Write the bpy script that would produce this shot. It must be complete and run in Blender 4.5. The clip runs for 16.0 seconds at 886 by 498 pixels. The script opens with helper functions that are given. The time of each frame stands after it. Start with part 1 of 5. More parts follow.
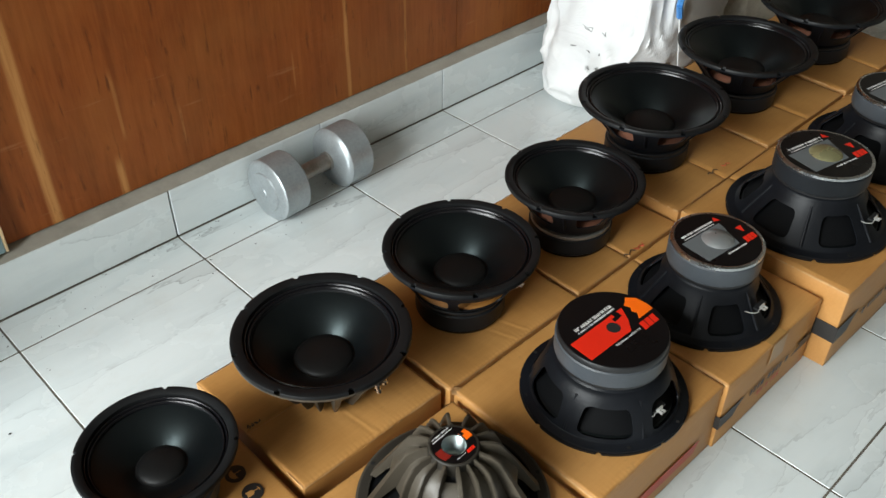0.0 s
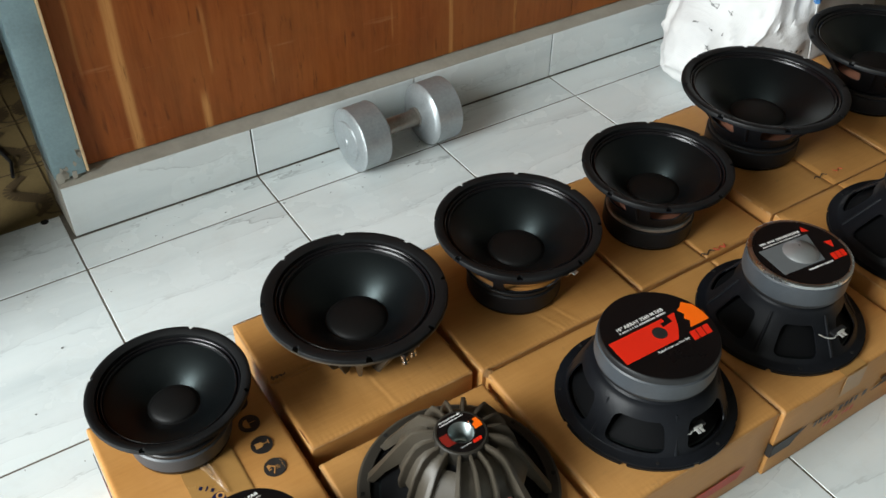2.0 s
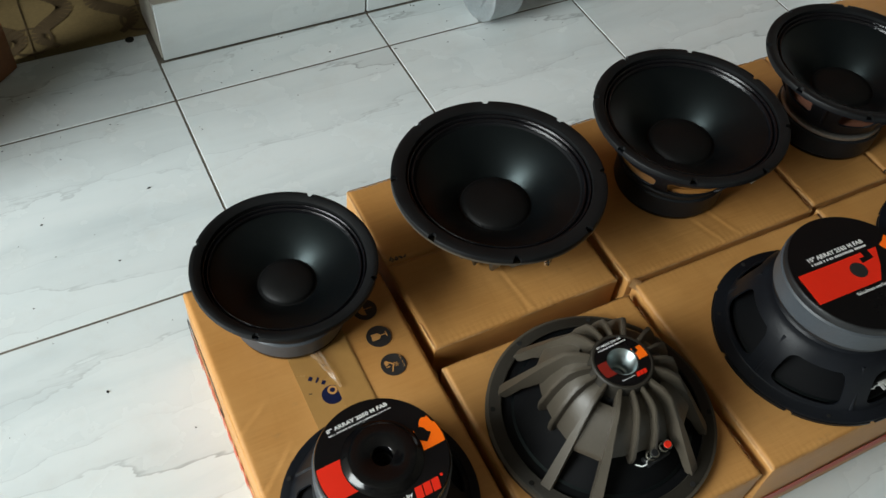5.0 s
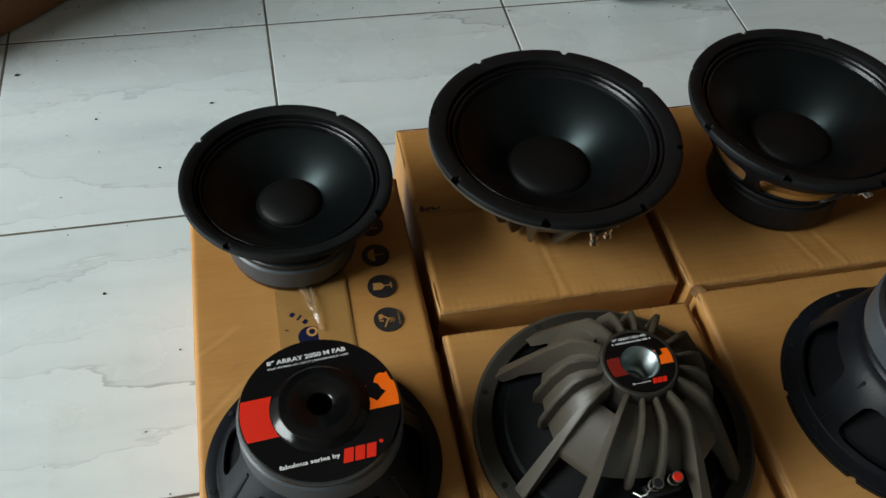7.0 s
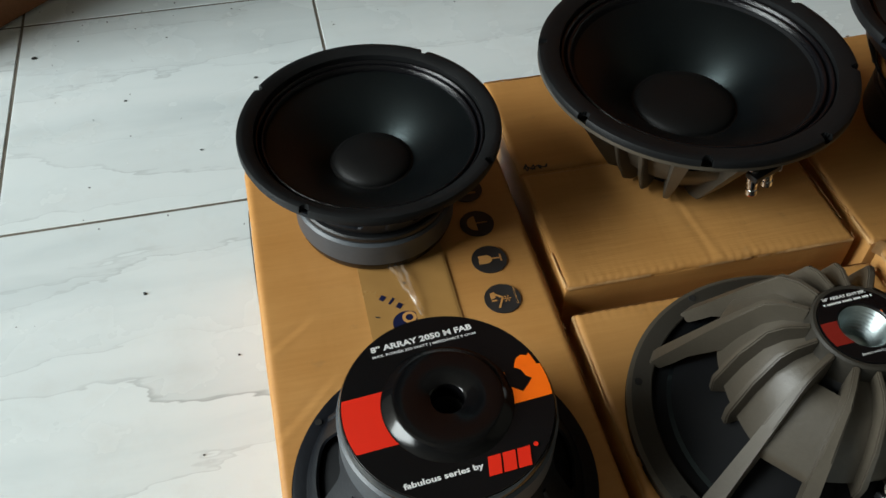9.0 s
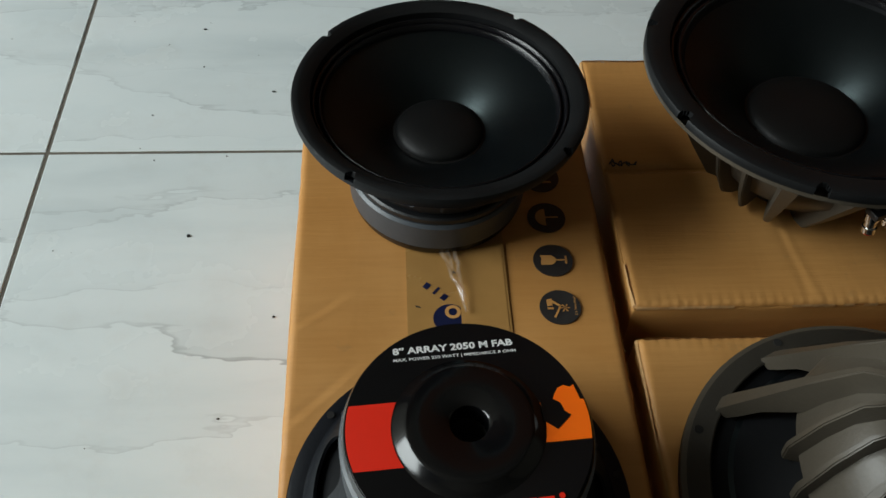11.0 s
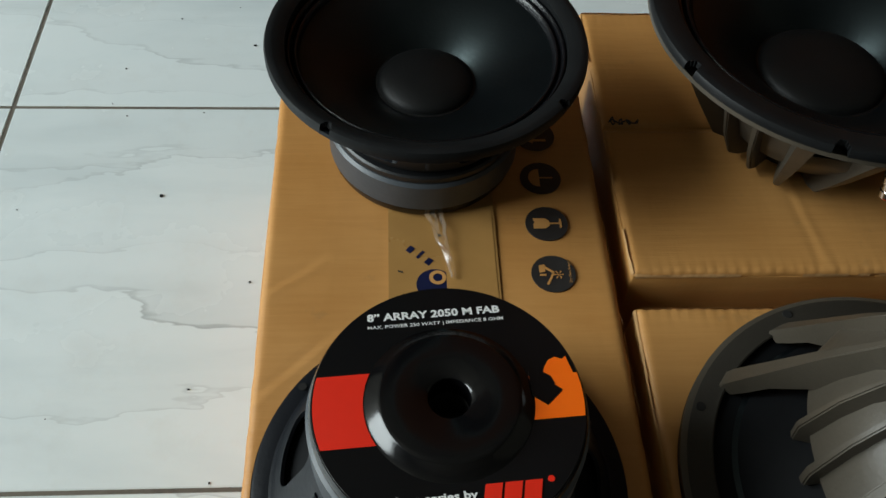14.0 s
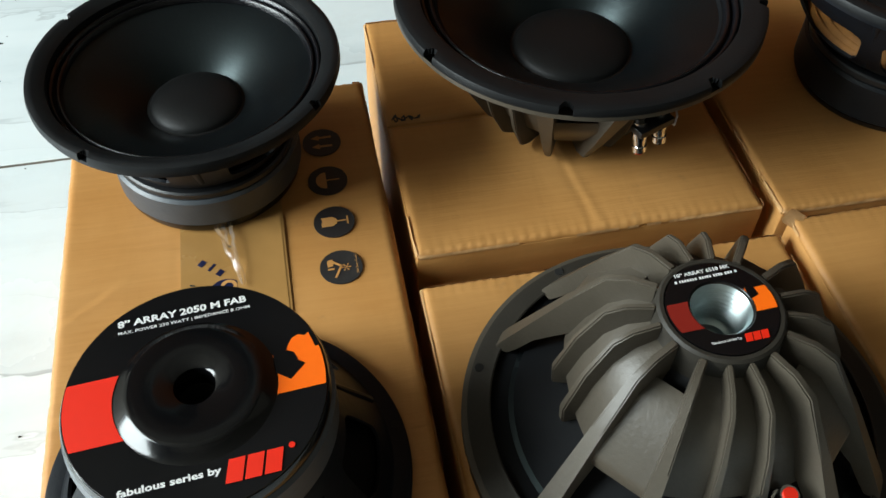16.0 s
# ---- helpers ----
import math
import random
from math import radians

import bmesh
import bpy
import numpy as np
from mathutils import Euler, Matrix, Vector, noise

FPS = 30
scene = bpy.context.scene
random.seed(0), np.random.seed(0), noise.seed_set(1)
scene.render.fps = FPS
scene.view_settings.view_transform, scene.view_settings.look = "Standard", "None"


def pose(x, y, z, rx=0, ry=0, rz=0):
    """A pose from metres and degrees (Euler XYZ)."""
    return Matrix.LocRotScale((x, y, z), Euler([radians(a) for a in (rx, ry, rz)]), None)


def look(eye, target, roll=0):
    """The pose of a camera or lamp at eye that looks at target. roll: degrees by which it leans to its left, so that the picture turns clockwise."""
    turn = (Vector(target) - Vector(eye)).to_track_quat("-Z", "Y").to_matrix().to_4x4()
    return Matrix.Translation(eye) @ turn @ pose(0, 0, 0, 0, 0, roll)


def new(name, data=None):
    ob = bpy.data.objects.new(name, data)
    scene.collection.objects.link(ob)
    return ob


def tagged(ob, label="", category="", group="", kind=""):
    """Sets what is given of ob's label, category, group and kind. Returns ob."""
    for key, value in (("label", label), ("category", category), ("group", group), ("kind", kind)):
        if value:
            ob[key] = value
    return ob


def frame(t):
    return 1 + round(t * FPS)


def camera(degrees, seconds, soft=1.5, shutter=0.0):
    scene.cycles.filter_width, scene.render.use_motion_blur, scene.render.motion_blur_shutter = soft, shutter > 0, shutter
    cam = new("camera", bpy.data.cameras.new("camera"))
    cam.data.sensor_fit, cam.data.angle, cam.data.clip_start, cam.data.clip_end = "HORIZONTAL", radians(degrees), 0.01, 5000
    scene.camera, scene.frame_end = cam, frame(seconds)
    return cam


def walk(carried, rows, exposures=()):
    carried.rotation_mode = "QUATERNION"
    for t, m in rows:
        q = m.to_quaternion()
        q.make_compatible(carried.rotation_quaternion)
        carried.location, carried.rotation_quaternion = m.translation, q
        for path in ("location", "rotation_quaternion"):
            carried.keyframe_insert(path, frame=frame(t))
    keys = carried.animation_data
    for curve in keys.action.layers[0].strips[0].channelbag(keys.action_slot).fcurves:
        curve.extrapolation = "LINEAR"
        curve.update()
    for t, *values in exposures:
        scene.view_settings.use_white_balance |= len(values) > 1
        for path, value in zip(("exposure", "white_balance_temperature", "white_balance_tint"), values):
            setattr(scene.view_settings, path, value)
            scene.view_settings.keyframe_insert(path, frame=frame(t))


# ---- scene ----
cam = camera(52.5, 16.0)
PATH = [
    (0, (-0.668, -1.512, 1.19), (0.428, -0.386, -0.048), 0.3),
    (0.5, (-0.606, -1.537, 1.182), (0.361, -0.321, -0.079), 0.9),
    (1, (-0.537, -1.538, 1.171), (0.35, -0.281, -0.107), 0.9),
    (1.5, (-0.532, -1.543, 1.165), (0.302, -0.261, -0.124), 0.7),
    (2, (-0.526, -1.542, 1.165), (0.302, -0.278, -0.146), 0.7),
    (2.5, (-0.595, -1.467, 1.172), (0.274, -0.264, -0.169), 1.1),
    (3, (-0.694, -1.367, 1.142), (0.227, -0.251, -0.24), 3.0),
    (3.5, (-0.728, -1.315, 1.119), (0.186, -0.288, -0.333), 5.3),
    (3.7, (-0.716, -1.32, 1.112), (0.173, -0.304, -0.364), 6.0),
    (5.8, (-0.526, -1.322, 1.061), (0.016, -0.208, -0.509), 6.2),
    (6, (-0.545, -1.309, 1.064), (-0.02, -0.186, -0.505), 6.6),
    (6.4, (-0.521, -1.313, 1.047), (-0.077, -0.168, -0.532), 6.7),
    (6.5, (-0.506, -1.33, 1.037), (-0.087, -0.164, -0.534), 6.4),
    (7, (-0.413, -1.345, 0.914), (-0.071, -0.116, -0.627), 5.2),
    (7.5, (-0.384, -1.325, 0.818), (-0.085, -0.023, -0.671), 0.6),
    (8, (-0.397, -1.321, 0.778), (-0.105, -0.01, -0.704), -0.5),
    (8.5, (-0.439, -1.298, 0.756), (-0.121, 0.003, -0.731), 0.3),
    (9, (-0.473, -1.254, 0.733), (-0.167, 0.03, -0.77), 0.8),
    (11.3, (-0.43, -1.189, 0.683), (-0.333, 0.056, -0.879), 3.0),
    (11.5, (-0.425, -1.186, 0.68), (-0.331, 0.057, -0.884), 2.9),
    (12, (-0.424, -1.177, 0.643), (-0.324, 0.058, -0.927), 3.4),
    (12.5, (-0.422, -1.171, 0.623), (-0.312, 0.043, -0.963), 3.9),
    (13, (-0.423, -1.168, 0.624), (-0.306, 0.033, -0.971), 4.3),
    (13.5, (-0.431, -1.166, 0.633), (-0.311, 0.031, -0.965), 4.5),
    (14, (-0.429, -1.169, 0.643), (-0.311, 0.032, -0.952), 4.2),
    (14.5, (-0.415, -1.176, 0.655), (-0.289, 0.039, -0.929), 3.3),
    (15, (-0.402, -1.188, 0.657), (-0.256, 0.042, -0.914), 2.2),
    (15.5, (-0.357, -1.207, 0.657), (-0.161, 0.035, -0.898), 1.1),
    (16, (-0.326, -1.221, 0.651), (-0.073, 0.025, -0.893), 0.5),
]
EXPOSURES = [(0.0, 0.13, 6650, 15), (2.5, -0.03, 6650, 15), (3.5, -0.22, 6650, 14), (5.8, -0.44, 6550, 12), (6.5, -0.58, 6500, 11), (7.0, -0.70, 6500, 11), (7.5, -0.40, 6500, 11), (8.0, -0.34, 6500, 11), (9.0, -0.48, 6550, 12), (11.5, -0.88, 6500, 11), (12.5, -0.80, 6450, 10), (14.5, -0.78, 6400, 10), (15.0, -0.74, 6400, 10), (15.5, -0.26, 6350, 10), (16.0, 0.06, 6350, 10)]
walk(cam, [(t, look(eye, target, roll)) for t, eye, target, roll in PATH], EXPOSURES)

from mathutils.bvhtree import BVHTree


# ---------------------------------------------------------------- light
world = bpy.data.worlds.new("sky")
scene.world = world
world.use_nodes = True
wn = world.node_tree
sky = wn.nodes.new("ShaderNodeTexSky")
sky.sky_type, sky.sun_disc = "NISHITA", False
sky.sun_elevation, sky.sun_rotation = radians(62), radians(127)
wn.nodes["Background"].inputs["Strength"].default_value = 0.12
wn.links.new(sky.outputs[0], wn.nodes["Background"].inputs[0])

sun = new("sun", bpy.data.lights.new("sun", "SUN"))
sun.data.energy, sun.data.angle, sun.data.color = 1.2, radians(14), (1, 0.96, 0.9)
sun.matrix_world = look((4, -3, 9.5), (0, 0, 0))

# area lamp stands for the daylight through the unseen entrance
door_light = new("door_light", bpy.data.lights.new("door_light", "AREA"))
door_light.data.shape, door_light.data.size, door_light.data.size_y = "RECTANGLE", 2.0, 2.9
door_light.data.energy, door_light.data.color = 412, (0.875, 0.97, 0.955)
door_light.matrix_world = look((-3.85, -1.02, 1.9), (0, -0.95, 0.6))


# ---------------------------------------------------------------- materials
def nodes_of(name):
    m = bpy.data.materials.new(name)
    m.use_nodes = True
    nt = m.node_tree
    return m, nt, nt.nodes["Principled BSDF"]


def add(nt, kind, **settings):
    n = nt.nodes.new(kind)
    for key, value in settings.items():
        n.inputs[key].default_value = value
    return n


def ramp(nt, source, stops):
    r = nt.nodes.new("ShaderNodeValToRGB")
    r.color_ramp.elements[0].position, r.color_ramp.elements[1].position = stops[0][0], stops[-1][0]
    r.color_ramp.elements[0].color, r.color_ramp.elements[1].color = (*stops[0][1], 1), (*stops[-1][1], 1)
    for p, c in stops[1:-1]:
        r.color_ramp.elements.new(p).color = (*c, 1)
    nt.links.new(source, r.inputs[0])
    return r.outputs[0]


def mixed(nt, fac, a, b, how="MIX"):
    n = nt.nodes.new("ShaderNodeMix")
    n.data_type, n.blend_type = "RGBA", how
    for value, key in ((fac, 0), (a, 6), (b, 7)):
        if isinstance(value, (int, float)):
            n.inputs[key].default_value = value
        elif isinstance(value, tuple):
            n.inputs[key].default_value = (*value, 1)
        else:
            nt.links.new(value, n.inputs[key])
    return n.outputs[2]


def place(nt, scale=(1, 1, 1), shift=None, coord="Object"):
    tc = nt.nodes.new("ShaderNodeTexCoord")
    mp = nt.nodes.new("ShaderNodeMapping")
    mp.inputs["Scale"].default_value = scale
    nt.links.new(tc.outputs[coord], mp.inputs[0])
    if shift:
        info = nt.nodes.new("ShaderNodeObjectInfo")
        sc = nt.nodes.new("ShaderNodeVectorMath")
        sc.operation = "SCALE"
        sc.inputs[0].default_value = shift
        nt.links.new(info.outputs["Random"], sc.inputs[3])
        nt.links.new(sc.outputs[0], mp.inputs["Location"])
    return mp.outputs[0]


def noise_of(nt, vec, scale, detail=4, rough=0.55, distort=0.0):
    n = add(nt, "ShaderNodeTexNoise", Scale=scale, Detail=detail, Roughness=rough, Distortion=distort)
    nt.links.new(vec, n.inputs["Vector"])
    return n.outputs[0]


def bump_of(nt, bsdf, height, strength, dist=0.001):
    b = add(nt, "ShaderNodeBump", Strength=strength, Distance=dist)
    nt.links.new(height, b.inputs["Height"])
    nt.links.new(b.outputs[0], bsdf.inputs["Normal"])


def surface(name, base, rough=0.5, metal=0.0, vary=0.15, big=9, fine=180, bump=0.15, coat=0.0, gloss_vary=0.12, spec=0.5):
    """A plain surface with patchiness, fine grain and uneven gloss."""
    m, nt, bs = nodes_of(name)
    v = place(nt, shift=(31, 17, 5))
    a, b = noise_of(nt, v, big, 5), noise_of(nt, v, fine, 3)
    lo, hi = tuple(c * (1 - vary) for c in base), tuple(min(1, c * (1 + vary)) for c in base)
    col = ramp(nt, a, [(0.3, lo), (0.7, hi)])
    col = mixed(nt, 0.25 * min(1, vary * 4), col, ramp(nt, b, [(0.35, tuple(c * 0.7 for c in base)), (0.65, hi)]))
    nt.links.new(col, bs.inputs["Base Color"])
    g = add(nt, "ShaderNodeMapRange", **{"To Min": max(0.02, rough - gloss_vary), "To Max": min(1, rough + gloss_vary)})
    nt.links.new(a, g.inputs[0])
    nt.links.new(g.outputs[0], bs.inputs["Roughness"])
    bs.inputs["Metallic"].default_value = metal
    bs.inputs["Coat Weight"].default_value = coat
    bs.inputs["Specular IOR Level"].default_value = spec
    if bump:
        bump_of(nt, bs, b, bump)
    return m


def make_tile(name, stretch=(0.9, 3.6, 1.0)):
    """Glazed white tile with soft grey veins and dark specks of dirt."""
    m, nt, bs = nodes_of(name)
    v = place(nt, stretch, (37.3, 61.7, 3.1))
    raw = place(nt, (1, 1, 1), (13.3, 7.7, 0))
    cloud = noise_of(nt, v, 2.4, 5, 0.55, 0.6)
    base = ramp(nt, cloud, [(0.25, (0.565, 0.625, 0.635)), (0.5, (0.672, 0.725, 0.727)), (0.75, (0.705, 0.745, 0.745))])
    xyz = nt.nodes.new("ShaderNodeSeparateXYZ")
    nt.links.new(raw, xyz.inputs[0])

    def sums(op, p, q, r=0.0):
        n = nt.nodes.new("ShaderNodeMath")
        n.operation = op
        for k, u in enumerate((p, q, r)):
            if isinstance(u, (int, float)):
                n.inputs[k].default_value = u
            else:
                nt.links.new(u, n.inputs[k])
        return n.outputs[0]

    # veins: thin wandering lines with a soft grey shade on one side
    for freq, slope, wander, fine, strength in ((6.0, 0.9, 1.4, 0.75, 0.78), (9.0, -0.6, 1.8, 0.9, 0.45)):
        f = sums("MULTIPLY_ADD", xyz.outputs[1], freq, sums("MULTIPLY", xyz.outputs[0], slope))
        f = sums("MULTIPLY_ADD", noise_of(nt, v, 1.1, 2, 0.5), wander, f)
        f = sums("MULTIPLY_ADD", noise_of(nt, v, 3.2 + 0.3 * freq, 4, 0.6), fine, f)
        f = sums("FRACT", f, 0.0)
        line = ramp(nt, f, [(0.0, (0.85,) * 3), (0.012, (0.6,) * 3), (0.024, (0.24,) * 3), (0.25, (0.08,) * 3), (0.5, (0, 0, 0)), (0.993, (0, 0, 0)), (1.0, (0.8,) * 3)])
        gate = ramp(nt, noise_of(nt, v, 1.6 + freq * 0.1, 3), [(0.40, (0.06,) * 3), (0.60, (strength,) * 3)])
        base = mixed(nt, mixed(nt, 1.0, line, gate, "MULTIPLY"), base, (0.23, 0.25, 0.255))
    vo = add(nt, "ShaderNodeTexVoronoi", Scale=21.0)
    nt.links.new(raw, vo.inputs["Vector"])
    spot = ramp(nt, vo.outputs["Distance"], [(0.03, (1, 1, 1)), (0.055, (0, 0, 0))])
    few = ramp(nt, vo.outputs["Color"], [(0.95, (0, 0, 0)), (0.96, (1, 1, 1))])
    base = mixed(nt, mixed(nt, 1.0, spot, few, "MULTIPLY"), base, (0.06, 0.05, 0.04))
    grime = ramp(nt, noise_of(nt, raw, 14, 6, 0.7), [(0.52, (0, 0, 0)), (0.8, (0.22,) * 3)])
    base = mixed(nt, grime, base, (0.45, 0.42, 0.37))
    nt.links.new(base, bs.inputs["Base Color"])
    rg = ramp(nt, noise_of(nt, raw, 7, 5), [(0.3, (0.16,) * 3), (0.7, (0.34,) * 3)])
    nt.links.new(rg, bs.inputs["Roughness"])
    bump_of(nt, bs, noise_of(nt, raw, 16, 2), 0.05, 0.002)
    return m


def make_card():
    """Kraft corrugated board: faint flutes, scuffs and stains."""
    m, nt, bs = nodes_of("kraft_board")
    v = place(nt, (1, 1, 1), (9.1, 4.3, 2.2))
    flute = place(nt, (1, 14, 14))
    a = noise_of(nt, v, 6, 6, 0.6)
    b = noise_of(nt, flute, 16, 3, 0.6)
    col = ramp(nt, a, [(0.28, (0.44, 0.195, 0.050)), (0.5, (0.51, 0.244, 0.069)), (0.75, (0.555, 0.276, 0.083))])
    col = mixed(nt, 0.16, col, ramp(nt, b, [(0.3, (0.31, 0.135, 0.034)), (0.7, (0.54, 0.28, 0.088))]))
    spots = ramp(nt, noise_of(nt, v, 34, 4, 0.7), [(0.64, (0, 0, 0)), (0.78, (0.4,) * 3)])
    col = mixed(nt, spots, col, (0.24, 0.14, 0.06))
    nt.links.new(col, bs.inputs["Base Color"])
    rg = ramp(nt, a, [(0.3, (0.42,) * 3), (0.7, (0.62,) * 3)])
    nt.links.new(rg, bs.inputs["Roughness"])
    dents = noise_of(nt, place(nt, (5, 1.4, 1), (3.1, 8.3, 1.2)), 6, 3, 0.5, 0.5)
    bump_of(nt, bs, mixed(nt, 0.45, mixed(nt, 0.4, a, b), dents), 0.55, 0.003)
    return m


def make_ply():
    """Red-brown plywood with upright grain, pale sapwood streaks and dark ticks."""
    m, nt, bs = nodes_of("red_plywood")
    v = place(nt, (1, 1, 0.06))
    w = place(nt, (1, 1, 1))

    def sums(op, p, q, r=0.0):
        n = nt.nodes.new("ShaderNodeMath")
        n.operation = op
        for k, u in enumerate((p, q, r)):
            if isinstance(u, (int, float)):
                n.inputs[k].default_value = u
            else:
                nt.links.new(u, n.inputs[k])
        return n.outputs[0]

    def edge(u, lo, hi, v0, v1):
        n = nt.nodes.new("ShaderNodeMapRange")
        n.interpolation_type = "SMOOTHSTEP"
        nt.links.new(u, n.inputs[0])
        for k, q in enumerate((lo, hi, v0, v1)):
            n.inputs[k + 1].default_value = q
        return n.outputs[0]

    g1, g2, big = noise_of(nt, v, 22, 6, 0.65, 0.4), noise_of(nt, v, 120, 4, 0.6), noise_of(nt, w, 3.2, 4)
    col = ramp(nt, g1, [(0.25, (0.135, 0.030, 0.0055)), (0.5, (0.255, 0.061, 0.0100)), (0.75, (0.345, 0.096, 0.0175))])
    col = mixed(nt, 0.45, col, ramp(nt, noise_of(nt, place(nt, (1, 1, 0.4)), 9, 6, 0.7, 0.5), [(0.3, (0.115, 0.026, 0.0045)), (0.5, (0.25, 0.059, 0.0095)), (0.72, (0.36, 0.102, 0.018))]))
    col = mixed(nt, 0.2, col, ramp(nt, g2, [(0.35, (0.09, 0.027, 0.008)), (0.65, (0.29, 0.11, 0.035))]))
    col = mixed(nt, ramp(nt, big, [(0.4, (0, 0, 0)), (0.7, (0.4,) * 3)]), col, (0.32, 0.12, 0.03))
    xyz = nt.nodes.new("ShaderNodeSeparateXYZ")
    nt.links.new(w, xyz.inputs[0])
    slow = noise_of(nt, place(nt, (1, 1, 0.25)), 14, 3)
    x = sums("MULTIPLY_ADD", slow, 0.012, xyz.outputs[0])
    for cx, half, z0, z1, k in ((-0.221, 0.016, 0.0, 0.62, 0.8), (-0.075, 0.012, 0.0, 0.235, 0.75), (0.517, 0.0075, 0.0, 0.6, 0.6), (-0.052, 0.006, 0.24, 0.42, 0.35), (0.075, 0.004, 0.18, 0.3, 0.3), (0.365, 0.004, 0.2, 0.32, 0.3), (-0.29, 0.005, 0.3, 0.7, 0.3), (0.70, 0.006, 0.1, 0.5, 0.3)):
        d = sums("ABSOLUTE", sums("SUBTRACT", x, cx + 0.006), 0.0)
        f = edge(d, half * 0.25, half, k, 0.0)
        f = sums("MULTIPLY", f, edge(xyz.outputs[2], z1 - 0.05, z1, 1.0, 0.0))
        if z0 > 0:
            f = sums("MULTIPLY", f, edge(xyz.outputs[2], z0, z0 + 0.04, 0.0, 1.0))
        f = sums("MULTIPLY", f, edge(g2, 0.3, 0.6, 0.65, 1.0))
        col = mixed(nt, f, col, (0.56, 0.265, 0.085))
    ticks = ramp(nt, noise_of(nt, place(nt, (1, 1, 0.10)), 95, 2, 0.5), [(0.70, (0, 0, 0)), (0.76, (0.6,) * 3)])
    col = mixed(nt, ticks, col, (0.07, 0.022, 0.007))
    marks = ramp(nt, noise_of(nt, place(nt, (1, 1, 0.35)), 30, 5, 0.7), [(0.68, (0, 0, 0)), (0.76, (0.25,) * 3)])
    col = mixed(nt, marks, col, (0.42, 0.24, 0.12))
    scuffs = ramp(nt, noise_of(nt, place(nt, (0.10, 1, 1)), 52, 3, 0.6), [(0.66, (0, 0, 0)), (0.74, (0.3,) * 3)])
    col = mixed(nt, scuffs, col, (0.40, 0.20, 0.085))
    gouges = ramp(nt, noise_of(nt, place(nt, (1, 1, 0.14)), 75, 4, 0.65, 0.3), [(0.60, (0, 0, 0)), (0.70, (0.55,) * 3)])
    col = mixed(nt, gouges, col, (0.085, 0.024, 0.006))
    nt.links.new(col, bs.inputs["Base Color"])
    bs.inputs["Roughness"].default_value = 0.55
    bs.inputs["Specular IOR Level"].default_value = 0.2
    bump_of(nt, bs, g2, 0.2)
    return m


def make_sack():
    m, nt, bs = nodes_of("woven_sack")
    v = place(nt, (1, 1, 1))
    a = noise_of(nt, v, 8, 5)
    wv = add(nt, "ShaderNodeTexWave", Scale=160.0, Distortion=1.0)
    nt.links.new(v, wv.inputs["Vector"])
    col = ramp(nt, a, [(0.3, (0.60, 0.61, 0.62)), (0.7, (0.70, 0.705, 0.70))])
    nt.links.new(col, bs.inputs["Base Color"])
    bs.inputs["Roughness"].default_value = 0.6
    fold = noise_of(nt, place(nt, (1, 1, 1.6)), 7, 3, 0.45, 0.6)
    crease = ramp(nt, fold, [(0.40, (0, 0, 0)), (0.50, (1, 1, 1)), (0.60, (0.1,) * 3)])
    bump_of(nt, bs, mixed(nt, 0.12, crease, wv.outputs[0]), 0.22, 0.005)
    return m


TILE = make_tile("white_floor_tile")
CARD = make_card()
PLY = make_ply()
SACK = make_sack()
DULL_SACK = surface("dull_beige_sack", (0.46, 0.41, 0.33), 0.6, vary=0.3, big=9, fine=120, bump=0.3)
# unseen yard, kept dark to dim what the tiles mirror
YARD = surface("yard_cement", (0.17, 0.17, 0.16), 0.9, vary=0.2, big=2)
PALE_PLY = surface("pale_wood_streak", (0.62, 0.43, 0.24), 0.5, big=30, fine=200)
GROUT = surface("grey_brown_grout", (0.11, 0.095, 0.075), 0.9, vary=0.3, big=30)
CEMENT = surface("rough_cement", (0.33, 0.31, 0.262), 0.8, vary=0.14, big=16, fine=90, bump=0.35)
BLUE = surface("blue_grey_paint", (0.205, 0.305, 0.33), 0.45, vary=0.22, big=12, bump=0.25)
# colour of the unseen walls, kept dark to limit bounced light
OCHRE = surface("ochre_limewash", (0.155, 0.14, 0.112), 0.85, vary=0.12, big=3, fine=60, bump=0.3)
OLD_TILE = surface("ochre_cement_tile", (0.17, 0.12, 0.052), 0.5, vary=0.3, big=8, bump=0.2)
OLD_SCROLL = surface("brown_tile_pattern", (0.075, 0.05, 0.025), 0.5, vary=0.3, big=14)
DOOR_WOOD = surface("brown_door_wood", (0.20, 0.085, 0.035), 0.45, vary=0.25, big=6)
# the cast taupe again, with the shade on its level faces put into the colour
SHADED_TAUPE = surface("shaded_taupe_aluminium", (0.025, 0.0215, 0.0165), 0.55, vary=0.2, big=14, fine=350, bump=0.2, spec=0.28)
BLACK = surface("black_coated_steel", (0.010, 0.0105, 0.0115), 0.42, vary=0.25, big=20, fine=400, bump=0.12)
CAST = surface("black_cast_basket", (0.0062, 0.0072, 0.0095), 0.42, vary=0.3, big=20, fine=300, bump=0.2, spec=0.19)
GASKET = surface("black_rubber_gasket", (0.0075, 0.008, 0.0085), 0.46, vary=0.25, big=25, fine=500, bump=0.12, spec=0.2)
PAPER = surface("black_pulp_cone", (0.0022, 0.0028, 0.0034), 0.36, vary=0.25, big=18, fine=350, bump=0.12, gloss_vary=0.05, spec=0.38)
PAPER.node_tree.nodes["Principled BSDF"].inputs["Specular Tint"].default_value = (0.78, 0.98, 1.0, 1)
CAP = surface("black_dust_cap_cloth", (0.0042, 0.0044, 0.0046), 0.5, vary=0.2, big=30, fine=500, bump=0.15, gloss_vary=0.05, spec=0.3)
